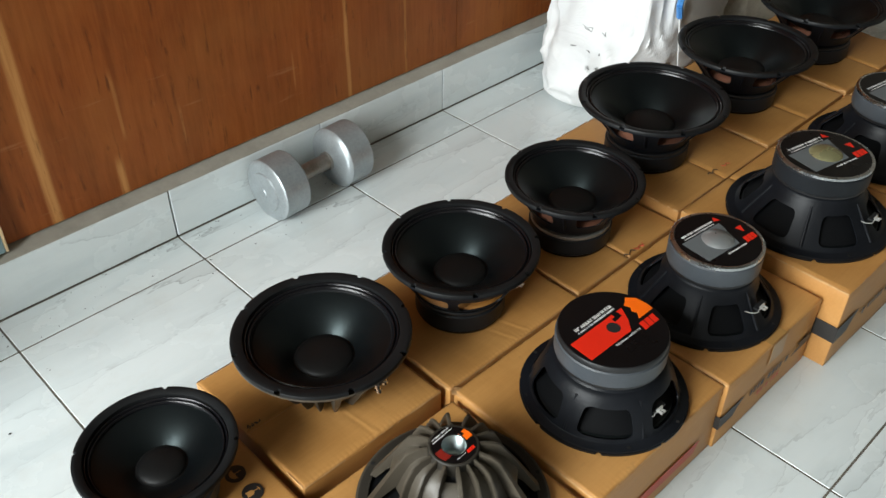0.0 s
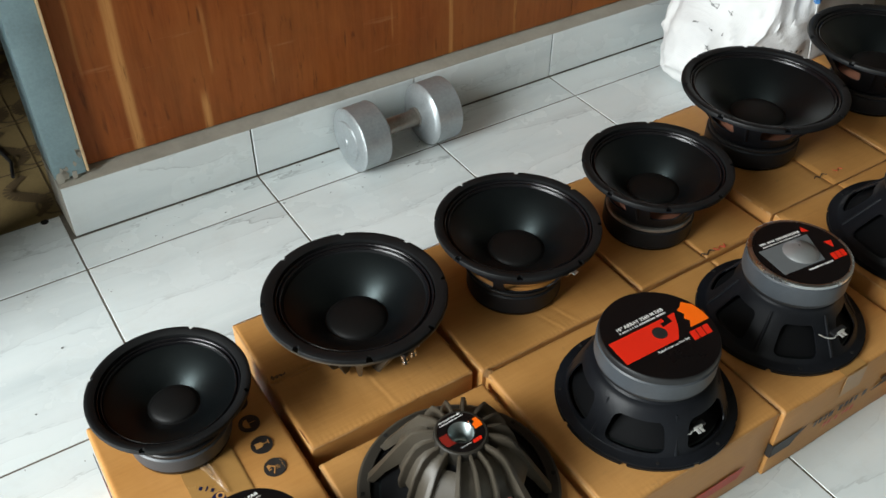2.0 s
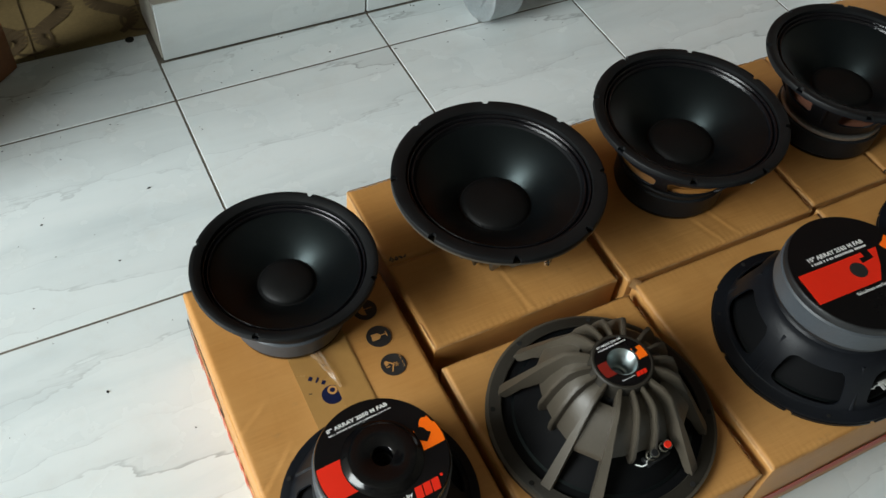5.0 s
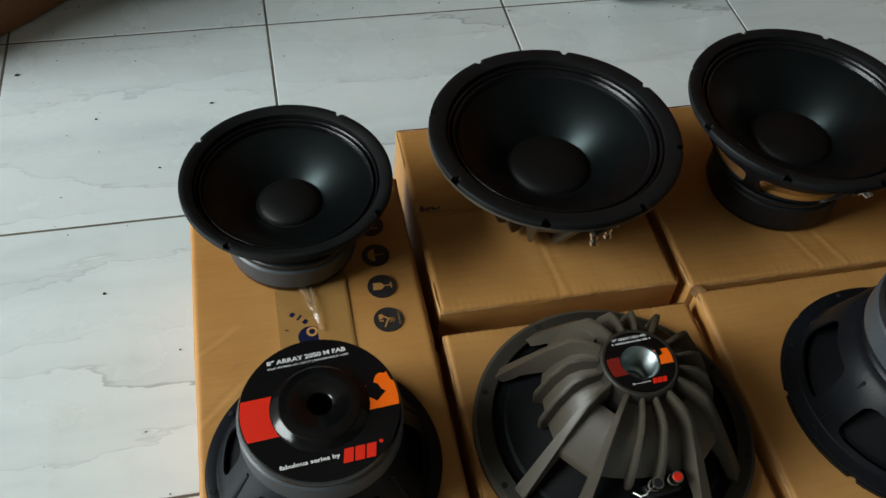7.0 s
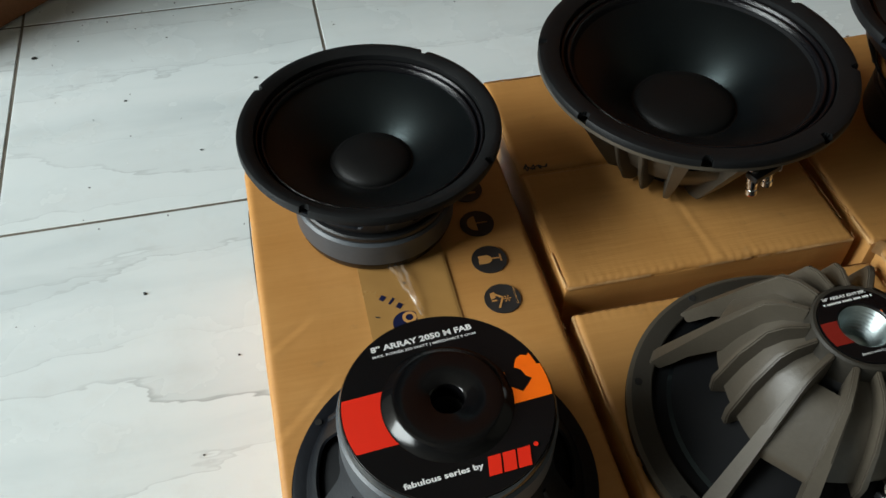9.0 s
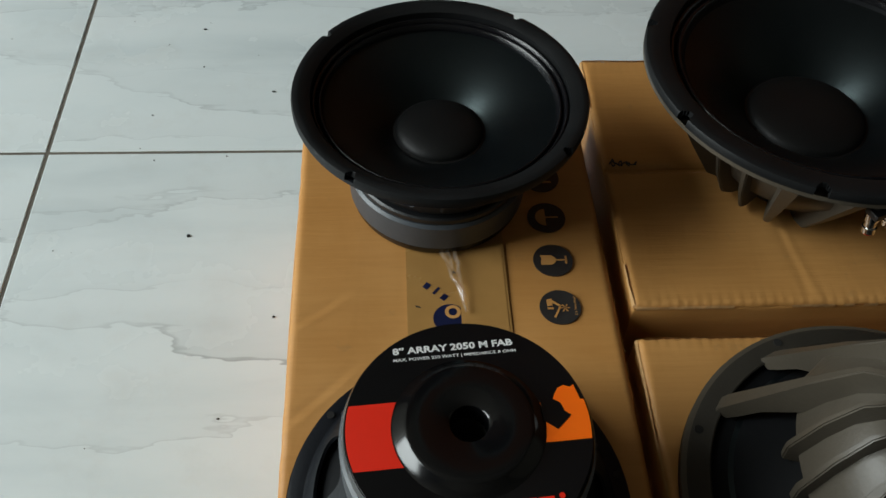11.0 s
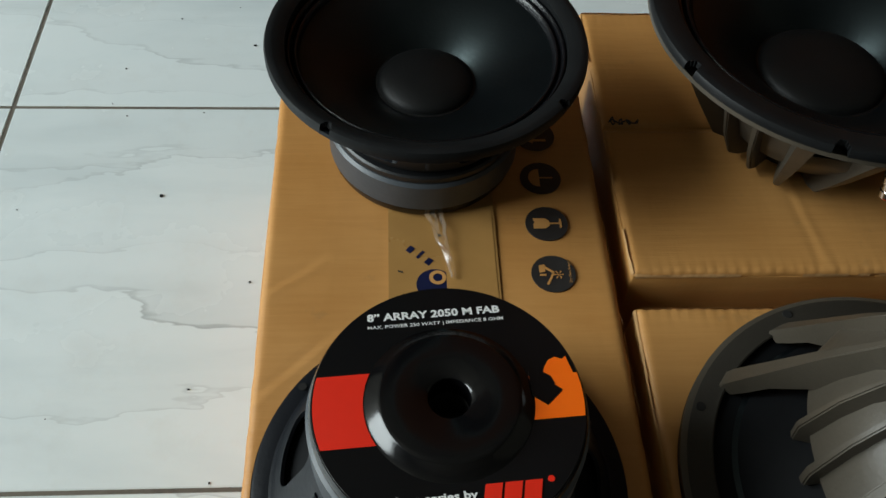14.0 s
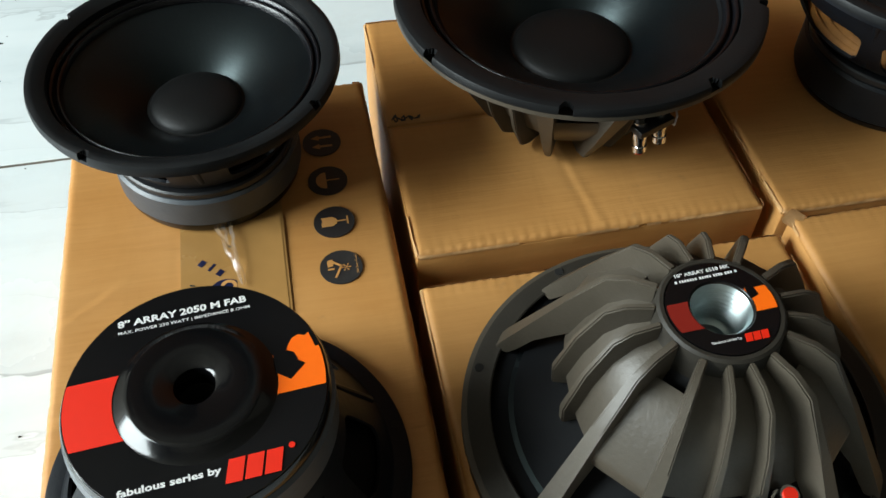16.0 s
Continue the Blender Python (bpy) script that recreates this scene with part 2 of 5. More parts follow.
CLOTH = surface("black_cloth_surround", (0.004, 0.004, 0.005), 0.18, vary=0.2, big=30, fine=700, bump=0.3, spec=0.35)
BACK_CONE = surface("slate_cone_back", (0.0020, 0.0023, 0.0030), 0.7, vary=0.3, big=12, spec=0.16)
MAGNET = surface("slate_magnet_coat", (0.046, 0.053, 0.061), 0.42, vary=0.2, big=14, fine=300, bump=0.15)
DARK_MAGNET = surface("black_magnet_coat", (0.010, 0.012, 0.0145), 0.45, vary=0.2, big=14, fine=300, bump=0.15, spec=0.25)
PLATE = surface("gloss_black_plate", (0.003, 0.003, 0.0034), 0.14, vary=0.15, big=10, fine=300, bump=0.02, gloss_vary=0.04, spec=0.5)
STICKER = surface("black_printed_sticker", (0.0035, 0.0035, 0.004), 0.3, vary=0.1, big=10, bump=0.0, spec=0.3)
TAUPE = surface("taupe_cast_aluminium", (0.066, 0.0545, 0.040), 0.46, vary=0.15, big=12, fine=350, bump=0.2)
POLISHED = surface("polished_nickel", (0.80, 0.80, 0.79), 0.12, 1.0, vary=0.12, big=60)
RIM = surface("satin_steel_rim", (0.62, 0.64, 0.66), 0.27, 1.0, vary=0.12, big=40)
CHROME = surface("bright_metal", (0.84, 0.84, 0.82), 0.32, 0.7, vary=0.1, big=40)
THREAD = surface("zinc_bore", (0.42, 0.48, 0.48), 0.4, 1.0, vary=0.2, big=60)
SILVER = surface("silver_painted_iron", (0.35, 0.385, 0.40), 0.36, 0.5, vary=0.22, big=14, fine=160, bump=0.2)
STEEL = surface("worn_steel_bar", (0.34, 0.32, 0.29), 0.45, 0.7, vary=0.3, big=20)
DOME_GREY = surface("satin_silver_film", (0.40, 0.42, 0.43), 0.3, 0.7, vary=0.08, big=9)
PANEL_GREY = surface("grey_label_panel", (0.17, 0.19, 0.20), 0.35, 0.3, vary=0.08)
DOME_GOLD = surface("olive_gold_film", (0.44, 0.42, 0.22), 0.3, 0.7, vary=0.1, big=9)
RED = surface("red_print", (0.74, 0.022, 0.007), 0.38, vary=0.05, bump=0.0)
# the same red print, darkened for the shade on the finned driver's cap
SHADED_RED = surface("shaded_red_print", (0.20, 0.013, 0.008), 0.38, vary=0.08, bump=0.0)
ORANGE = surface("orange_print", (1.0, 0.15, 0.004), 0.38, vary=0.05, bump=0.0)
WHITE = surface("white_print", (0.75, 0.75, 0.74), 0.4, vary=0.05, bump=0.0)
INK = surface("black_ink_on_board", (0.022, 0.02, 0.019), 0.5, vary=0.3, big=40)
RED_INK = surface("red_ink_on_board", (0.50, 0.07, 0.035), 0.5, vary=0.2, big=40)
NAVY = surface("navy_tape_print", (0.008, 0.011, 0.042), 0.35, vary=0.2)
TAPE = surface("brown_packing_tape", (0.37, 0.195, 0.06), 0.3, vary=0.12, big=12, fine=60, bump=0.12)
CUT = surface("torn_board_edge", (0.52, 0.29, 0.115), 0.8, vary=0.25, big=60, bump=0.5)
AMBER = surface("amber_spider_cloth", (0.40, 0.165, 0.03), 0.65, vary=0.2, big=30, bump=0.3)
PINK = surface("rust_spider_cloth", (0.33, 0.13, 0.075), 0.7, vary=0.2, big=30, bump=0.3)
BLUE_TIE = surface("blue_plastic_tie", (0.05, 0.22, 0.55), 0.35, vary=0.1)
FILM = surface("crinkled_clear_film", (0.9, 0.88, 0.84), 0.1, vary=0.05, big=80, bump=0.6)
FILM.node_tree.nodes["Principled BSDF"].inputs["Transmission Weight"].default_value = 0.92
# near-black: painted shade inside holes, and the colour of the dirt crumbs
HOLE = surface("recess_shade_and_crumbs", (0.006, 0.005, 0.004), 0.9, vary=0.2)


# ---------------------------------------------------------------- mesh helpers
def mesh_ob(name, bm, material, smooth=True, angle=35):
    bmesh.ops.recalc_face_normals(bm, faces=bm.faces)
    me = bpy.data.meshes.new(name)
    bm.to_mesh(me)
    bm.free()
    me.materials.append(material)
    if smooth:
        me.shade_smooth()
        me.set_sharp_from_angle(angle=radians(angle))
    return new(name, me)


def part(name, bm, material, parent, label="", smooth=True, angle=35):
    ob = mesh_ob(name, bm, material, smooth, angle)
    ob.parent = parent
    return tagged(ob, label)


def thing(name, loc, rz, label, category, group=""):
    e = new(name)
    e.matrix_world = pose(*loc, 0, 0, rz)
    return tagged(e, label, category, group)


def lathe(prof, seg=72, bm=None):
    """A surface turned about z from (radius, height) pairs."""
    bm = bm or bmesh.new()
    rings = []
    for r, z in prof:
        if r < 1e-6:
            rings.append([bm.verts.new((0, 0, z))])
        else:
            rings.append([bm.verts.new((r * math.cos(2 * math.pi * i / seg), r * math.sin(2 * math.pi * i / seg), z)) for i in range(seg)])
    for a, b in zip(rings, rings[1:]):
        for i in range(seg):
            k = (i + 1) % seg
            if len(a) == 1 and len(b) == 1:
                continue
            if len(a) == 1:
                bm.faces.new((a[0], b[i], b[k]))
            elif len(b) == 1:
                bm.faces.new((a[i], a[k], b[0]))
            else:
                bm.faces.new((a[i], a[k], b[k], b[i]))
    return bm


def shell(prof, thick, seg, gap, snap=None):
    """A turned wall of that thickness; gap(angle in degrees, row) leaves a cell out."""
    bm = bmesh.new()
    n = len(prof)
    inner = []
    for j, (r, z) in enumerate(prof):
        r0, z0 = prof[max(0, j - 1)]
        r1, z1 = prof[min(n - 1, j + 1)]
        l = math.hypot(r1 - r0, z1 - z0) or 1
        inner.append((r - thick * (z1 - z0) / l, z + thick * (r1 - r0) / l))
    grid = []
    for line in (prof, inner):
        grid.append([[bm.verts.new((r * math.cos(2 * math.pi * i / seg), r * math.sin(2 * math.pi * i / seg), z)) for i in range(seg)] for r, z in line])
    solid = [[not gap(360 * (i + 0.5) / seg, j) for i in range(seg)] for j in range(n - 1)]
    o, q = grid
    if snap:
        for j in range(1, n - 1):
            for i in range(seg):
                cells = (solid[j][i], solid[j][i - 1], solid[j - 1][i], solid[j - 1][i - 1])
                if any(cells) and not all(cells):
                    a = radians(snap(360 * i / seg, j))
                    for rows, line in ((o, prof), (q, inner)):
                        r = line[j][0]
                        rows[j][i].co.x, rows[j][i].co.y = r * math.cos(a), r * math.sin(a)
    for j in range(n - 1):
        for i in range(seg):
            if not solid[j][i]:
                continue
            k = (i + 1) % seg
            bm.faces.new((o[j][i], o[j][k], o[j + 1][k], o[j + 1][i]))
            bm.faces.new((q[j][i], q[j + 1][i], q[j + 1][k], q[j][k]))
            if j == 0 or not solid[j - 1][i]:
                bm.faces.new((o[j][i], q[j][i], q[j][k], o[j][k]))
            if j == n - 2 or not solid[j + 1][i]:
                bm.faces.new((o[j + 1][i], o[j + 1][k], q[j + 1][k], q[j + 1][i]))
            if not solid[j][i - 1]:
                bm.faces.new((o[j][i], o[j + 1][i], q[j + 1][i], q[j][i]))
            if not solid[j][k]:
                bm.faces.new((o[j][k], q[j][k], q[j + 1][k], o[j + 1][k]))
    loose = [v for v in bm.verts if not v.link_faces]
    bmesh.ops.delete(bm, geom=loose, context="VERTS")
    return bm


def box(x0, y0, z0, x1, y1, z1, bevel=0.0, bm=None, segs=2):
    bm = bm or bmesh.new()
    made = bmesh.ops.create_cube(bm, size=1)["verts"]
    for v in made:
        v.co = Vector(((x0 + x1) / 2 + v.co.x * (x1 - x0), (y0 + y1) / 2 + v.co.y * (y1 - y0), (z0 + z1) / 2 + v.co.z * (z1 - z0)))
    if bevel:
        edges = list({e for v in made for e in v.link_edges})
        bmesh.ops.bevel(bm, geom=edges, offset=bevel, segments=segs, affect="EDGES", profile=0.6)
    return bm


def plate(points, z0, z1, bm=None):
    """A flat piece with that outline, from z0 up to z1."""
    bm = bm or bmesh.new()
    lo = [bm.verts.new((x, y, z0)) for x, y in points]
    hi = [bm.verts.new((x, y, z1)) for x, y in points]
    bm.faces.new(hi)
    bm.faces.new(lo[::-1])
    for i in range(len(points)):
        k = (i + 1) % len(points)
        bm.faces.new((lo[i], lo[k], hi[k], hi[i]))
    return bm


def disc(x, y, r, z0, z1, seg=40, bm=None):
    return plate([(x + r * math.cos(2 * math.pi * i / seg), y + r * math.sin(2 * math.pi * i / seg)) for i in range(seg)], z0, z1, bm)


def rod(a, b, r, bm=None, seg=10, r2=None):
    bm = bm or bmesh.new()
    a, b = Vector(a), Vector(b)
    made = bmesh.ops.create_cone(bm, cap_ends=True, segments=seg, radius1=r, radius2=r if r2 is None else r2, depth=(b - a).length)["verts"]
    turn = (b - a).to_track_quat("Z", "Y").to_matrix().to_4x4()
    bmesh.ops.transform(bm, matrix=Matrix.Translation((a + b) / 2) @ turn, verts=made)
    return bm


def wire(points, r, bm=None):
    bm = bm or bmesh.new()
    for a, b in zip(points, points[1:]):
        rod(a, b, r, bm, 6)
    return bm


def lettering(name, text, width, height, x, y, z, material, parent, rz=0, lean=0.0, label="", bold=0.012):
    """Printed words as a thin mesh, their lower left corner at x, y."""
    cu = bpy.data.curves.new(name, "FONT")
    cu.body, cu.extrude, cu.resolution_u, cu.offset = text, 0.0, 2, bold
    tmp = bpy.data.objects.new(name, cu)
    scene.collection.objects.link(tmp)
    dg = bpy.context.evaluated_depsgraph_get()
    me = bpy.data.meshes.new_from_object(tmp.evaluated_get(dg))
    bpy.data.objects.remove(tmp)
    xs, ys = [v.co.x for v in me.vertices], [v.co.y for v in me.vertices]
    kx, ky = width / (max(xs) - min(xs)), height / (max(ys) - min(ys))
    c, s = math.cos(radians(rz)), math.sin(radians(rz))
    x_min, y_min = min(xs), min(ys)
    for v in me.vertices:
        u, w = (v.co.x - x_min) * kx, (v.co.y - y_min) * ky
        u += w * lean
        v.co = (x + c * u - s * w, y + s * u + c * w, z)
    me.materials.clear()
    me.materials.append(material)
    ob = new(name, me)
    ob.parent = parent
    return tagged(ob, label)


def bars(x0, y0, x1, height, z, rnd, lean=0.0, bm=None, gap=0.35):
    """A line of small upright bars in place of writing that cannot be read."""
    bm = bm or bmesh.new()
    x = x0
    while x < x1:
        w = height * rnd.uniform(0.45, 0.8)
        plate([(x, y0), (x + w, y0), (x + w + lean * height, y0 + height), (x + lean * height, y0 + height)], z, z + 0.0002, bm)
        x += w + height * (gap if rnd.random() < 0.8 else 1.0)
    return bm


def flip(bm, high):
    """Turns a driver's piece upside down, so that its front rests at zero."""
    bmesh.ops.transform(bm, matrix=Matrix.Translation((0, 0, high)) @ Matrix.Rotation(math.pi, 4, "X"), verts=bm.verts)
    return bm


# ---------------------------------------------------------------- drivers
def front(e, R, H, cap, depth, turn, notches, piece, rows=3, gi=0.872, dip=0.0015, bulge=0.25):
    """Gasket, surround, cone and dust cap of a driver that looks up from height H."""
    half = {4: 1.1, 5: 1.7, 6: 2.0, 7: 2.1, 8: 2.1}

    def gap(a, j):
        return abs((a - turn + 180 / notches) % (360 / notches) - 180 / notches) < half.get(j, -1)
    rim = [(gi * R, H - 0.006 - dip), ((gi + 0.002) * R, H - 0.0008 - dip), ((gi + 0.02) * R, H - dip * 0.9), (0.946 * R, H - 0.0003), (0.960 * R, H - 0.0002), (0.976 * R, H - 0.0003), (0.992 * R, H - 0.0009), (R, H - 0.003), (R, H - 0.0065)]
    piece("gasket", shell(rim[::-1], 0.0045, 720, lambda a, j: gap(a, 8 - j)), GASKET)
    prof = []
    r0, r1 = (gi + 0.003) * R, (gi - 0.085) * R
    for i in range(rows * 10 + 1):
        f = i / (rows * 10)
        prof.append((r0 + (r1 - r0) * f, H - 0.0072 - dip - 0.004 * f + 0.0036 * abs(math.sin(math.pi * rows * f)) ** 0.8))
    piece("surround", lathe(prof, 96), CLOTH)
    prof, ra, rb, za = [], r1 + 0.001, cap * R, H - 0.0116 - dip
    for i in range(27):
        f = i / 26
        prof.append((ra + (rb - ra) * f, za - depth * (0.62 * f + 0.38 * f ** 2.6)))
    piece("cone", lathe(prof, 96), PAPER)
    zc = za - depth
    prof = [(rb * 1.05, zc + 0.0016), (rb * 1.0, zc + 0.0020)]
    for i in range(1, 15):
        f = i / 14
        prof.append((rb * 0.99 * math.cos(f * math.pi / 2), zc + 0.0018 + rb * bulge * math.sin(f * math.pi / 2)))
    prof[-1] = (0, prof[-1][1])
    piece("dust_cap", lathe(prof, 64), CAP)


def terminals(e, R, H, turn, piece, posts=False, side=None):
    """Connection tabs on the basket's side, with their wires."""
    m = Matrix.Rotation(radians(turn), 4, "Z")
    if posts:
        m = m @ Matrix.Translation((side[0], 0, side[1])) if side else m
        for dy, cap in ((-0.0095, RED), (0.0095, BLACK)):
            b = rod((0.082, dy, 0.084), (0.087, dy, 0.0605), 0.0046, None, 20)
            rod((0.0835, dy, 0.077), (0.0848, dy, 0.071), 0.0056, b, 20)
            rod((0.0862, dy, 0.0645), (0.0872, dy, 0.0600), 0.0054, b, 20)
            bmesh.ops.transform(b, matrix=m, verts=b.verts)
            piece("binding_post", b, POLISHED, "chrome push terminal")
            b = rod((0.0871, dy, 0.0602), (0.0874, dy, 0.0586), 0.0039, None, 16)
            bmesh.ops.transform(b, matrix=m, verts=b.verts)
            piece("post_cap", b, cap, "red cap" if cap is RED else "black cap")
        b = box(0.080, -0.016, 0.077, 0.092, 0.016, 0.0825, 0.001)
        bmesh.ops.transform(b, matrix=m, verts=b.verts)
        piece("terminal_block", b, BLACK)
        b = wire([(0.086, 0.014, 0.078), (0.090, 0.019, 0.072), (0.088, 0.022, 0.078), (0.082, 0.026, 0.080)], 0.0008)
        bmesh.ops.transform(b, matrix=m, verts=b.verts)
        piece("lead_wire", b, CHROME, "silver braided lead")
        return
    r, z = side
    b = box(r - 0.006, -0.014, z - 0.002, r + 0.003, 0.014, z + 0.002, 0.0006)
    bmesh.ops.transform(b, matrix=m, verts=b.verts)
    piece("terminal_strip", b, BLACK)
    for dy in (-0.0085, 0.0085):
        b = box(r + 0.001, dy - 0.0021, z - 0.0006, r + 0.0115, dy + 0.0023, z + 0.0007, 0.0002)
        box(r + 0.001, dy - 0.0045, z - 0.003, r + 0.004, dy + 0.0045, z + 0.003, 0.0006, b)
        bmesh.ops.transform(b, matrix=m @ Matrix.Rotation(0.06 * (1 if dy > 0 else -1), 4, "X"), verts=b.verts)
        piece("terminal_tab", b, CHROME, "tinned solder tab")
    b = wire([(r + 0.002, 0.009, z), (r + 0.005, 0.014, z + 0.002), (r + 0.003, 0.021, z + 0.001), (r - 0.002, 0.029, z - 0.001), (r - 0.010, 0.035, z - 0.004)], 0.0009)
    bmesh.ops.transform(b, matrix=m, verts=b.verts)
    piece("lead_wire", b, CHROME, "silver braided lead")


def driver(loc, rz, spec, down, label, group="loudspeaker drivers on the boxes"):
    """A round loudspeaker with a stamped basket, its cone up or its magnet up."""
    R, H, Rm, hm = spec["R"], spec["H"], spec["Rm"], spec["hm"]
    e = thing("loudspeaker_driver", loc, rz, label, "loudspeaker", group)

    def piece(name, bm, material, label=""):
        return part(name, flip(bm, H) if down else bm, material, e, label)

    mag = spec.get("magnet", MAGNET)
    c, pt = 0.0022, spec.get("plate_high", 0.0061)
    piece("bore", lathe([(0.0104, 0.010), (0.0104, 0.03), (0, 0.03)], 32), HOLE, "dark bore through the magnet")
    piece("magnet", lathe([(0.012, pt - 0.0001), (Rm - 0.006, pt - 0.0001), (Rm - c, pt + 0.0001), (Rm, pt + 0.0001 + c), (Rm, hm - 0.006 - c), (Rm - c, hm - 0.006), (0.4 * Rm, hm - 0.006)], 96), mag, "thick ferrite ring magnet")
    piece("back_plate", lathe([(0.0105, 0.012), (0.0105, 0.0012), (0.012, 0), (Rm - 0.006, 0), (Rm - 0.003, 0.001), (Rm - 0.0018, 0.0035), (Rm - 0.0018, pt), (0.5 * Rm, pt)], 96), spec.get("plate", PLATE))
    piece("front_plate", lathe([(0.4 * Rm, hm - 0.0062), (Rm - 0.004, hm - 0.0062), (Rm - 0.0025, hm - 0.005), (Rm - 0.0025, hm - 0.0012), (Rm - 0.004, hm), (0.4 * Rm, hm)], 96), spec.get("front_plate", BLACK))
    # basket with its openings
    zb, zt = hm, H - 0.0125
    pts = [(0.55 * Rm, zb), (0.86 * Rm, zb + 0.001), (0.93 * Rm, zb + 0.004)]
    ra, rb = 0.95 * Rm, 0.885 * R
    steps = 34
    for i in range(steps + 1):
        f = i / steps
        pts.append((ra + (rb - ra) * f ** spec.get("flare", 1.0), zb + 0.007 + (zt - zb - 0.007) * f))
    pts += [(0.90 * R, zt + 0.0015), (0.975 * R, zt + 0.002), (0.99 * R, zt + 0.003), (0.99 * R, H - 0.006)]
    n, half = spec["windows"], spec["half"]
    j0, j1 = 3 + spec["rows"][0], 3 + spec["rows"][1]

    def gap(a, j):
        d = abs((a - spec.get("spin", 0) + 180 / n) % (360 / n) - 180 / n)
        v = (j - (j0 + j1) / 2) / ((j1 - j0) / 2)
        u = d / (half * (1.0 + 0.06 * v))
        return abs(u) ** 5 + abs(v) ** 5 < 1

    def snap(a, j):
        d = (a - spec.get("spin", 0) + 180 / n) % (360 / n) - 180 / n
        v = (j - 0.5 - (j0 + j1) / 2) / ((j1 - j0) / 2)
        if abs(v) >= 1:
            return a
        edge = half * (1.0 + 0.06 * v) * (1 - abs(v) ** 5) ** 0.2
        return a + math.copysign(edge, d) - d if abs(abs(d) - edge) < 2.2 else a
    piece("basket", shell(pts, 0.0022, 264, gap, snap), spec.get("basket", CAST))
    # raised ribs between the openings
    for k in range(n):
        a = spec.get("spin", 0) + (k + 0.5) * 360 / n
        b = bmesh.new()
        i0, i1 = 8, 3 + steps - 1
        lo, hi = Vector((pts[i0][0] - 0.001, 0, pts[i0][1])), Vector((pts[i1][0] - 0.001, 0, pts[i1][1]))
        rod(lo, hi, 0.0022, b, 10, 0.0032)
        bmesh.ops.transform(b, matrix=Matrix.Rotation(radians(a), 4, "Z"), verts=b.verts)
        piece("rib", b, spec.get("basket", CAST))
    # inside: spider and the back of the cone
    zs = hm + 0.016
    out = spec.get("spider_out", 0.92)
    piece("spider", lathe([(0.3 * Rm + (out - 0.3) * Rm * i / 40, zs + 0.0022 * math.sin(i * math.pi / 2.5)) for i in range(41)], 72), spec.get("spider", AMBER), "corrugated cloth spider")
    piece("voice_coil", lathe([(0.28 * Rm, hm - 0.004), (0.30 * Rm, hm - 0.004), (0.30 * Rm, H - 0.014 - spec["depth"]), (0.28 * Rm, H - 0.014 - spec["depth"])], 48), spec.get("coil", AMBER))
    piece("cone_back", lathe([(0.8 * R, H - 0.0165), (0.74 * R, H - 0.021), (0.55 * R, H - 0.024 - 0.5 * spec["depth"]), (0.32 * R, H - 0.017 - spec["depth"])], 72), BACK_CONE)
    front(e, R, H, spec["cap"], spec["depth"], spec.get("turn", 0), spec.get("notches", 8), piece, spec.get("rolls", 3), spec.get("gi", 0.89), spec.get("dip", 0.0015), spec.get("bulge", 0.25))
    if "term" in spec:
        terminals(e, R, H, spec["term"], piece, side=spec["side"])
    # screw holes in the flange's back, near-black discs for the shade inside them
    if down:
        for k in range(8):
            a = radians(spec.get("turn", 0) + 45 * k)
            part("screw_hole", disc(0.945 * R * math.cos(a), 0.945 * R * math.sin(a), 0.0026, 0.0113, 0.0118, 12), HOLE, e)
    return e


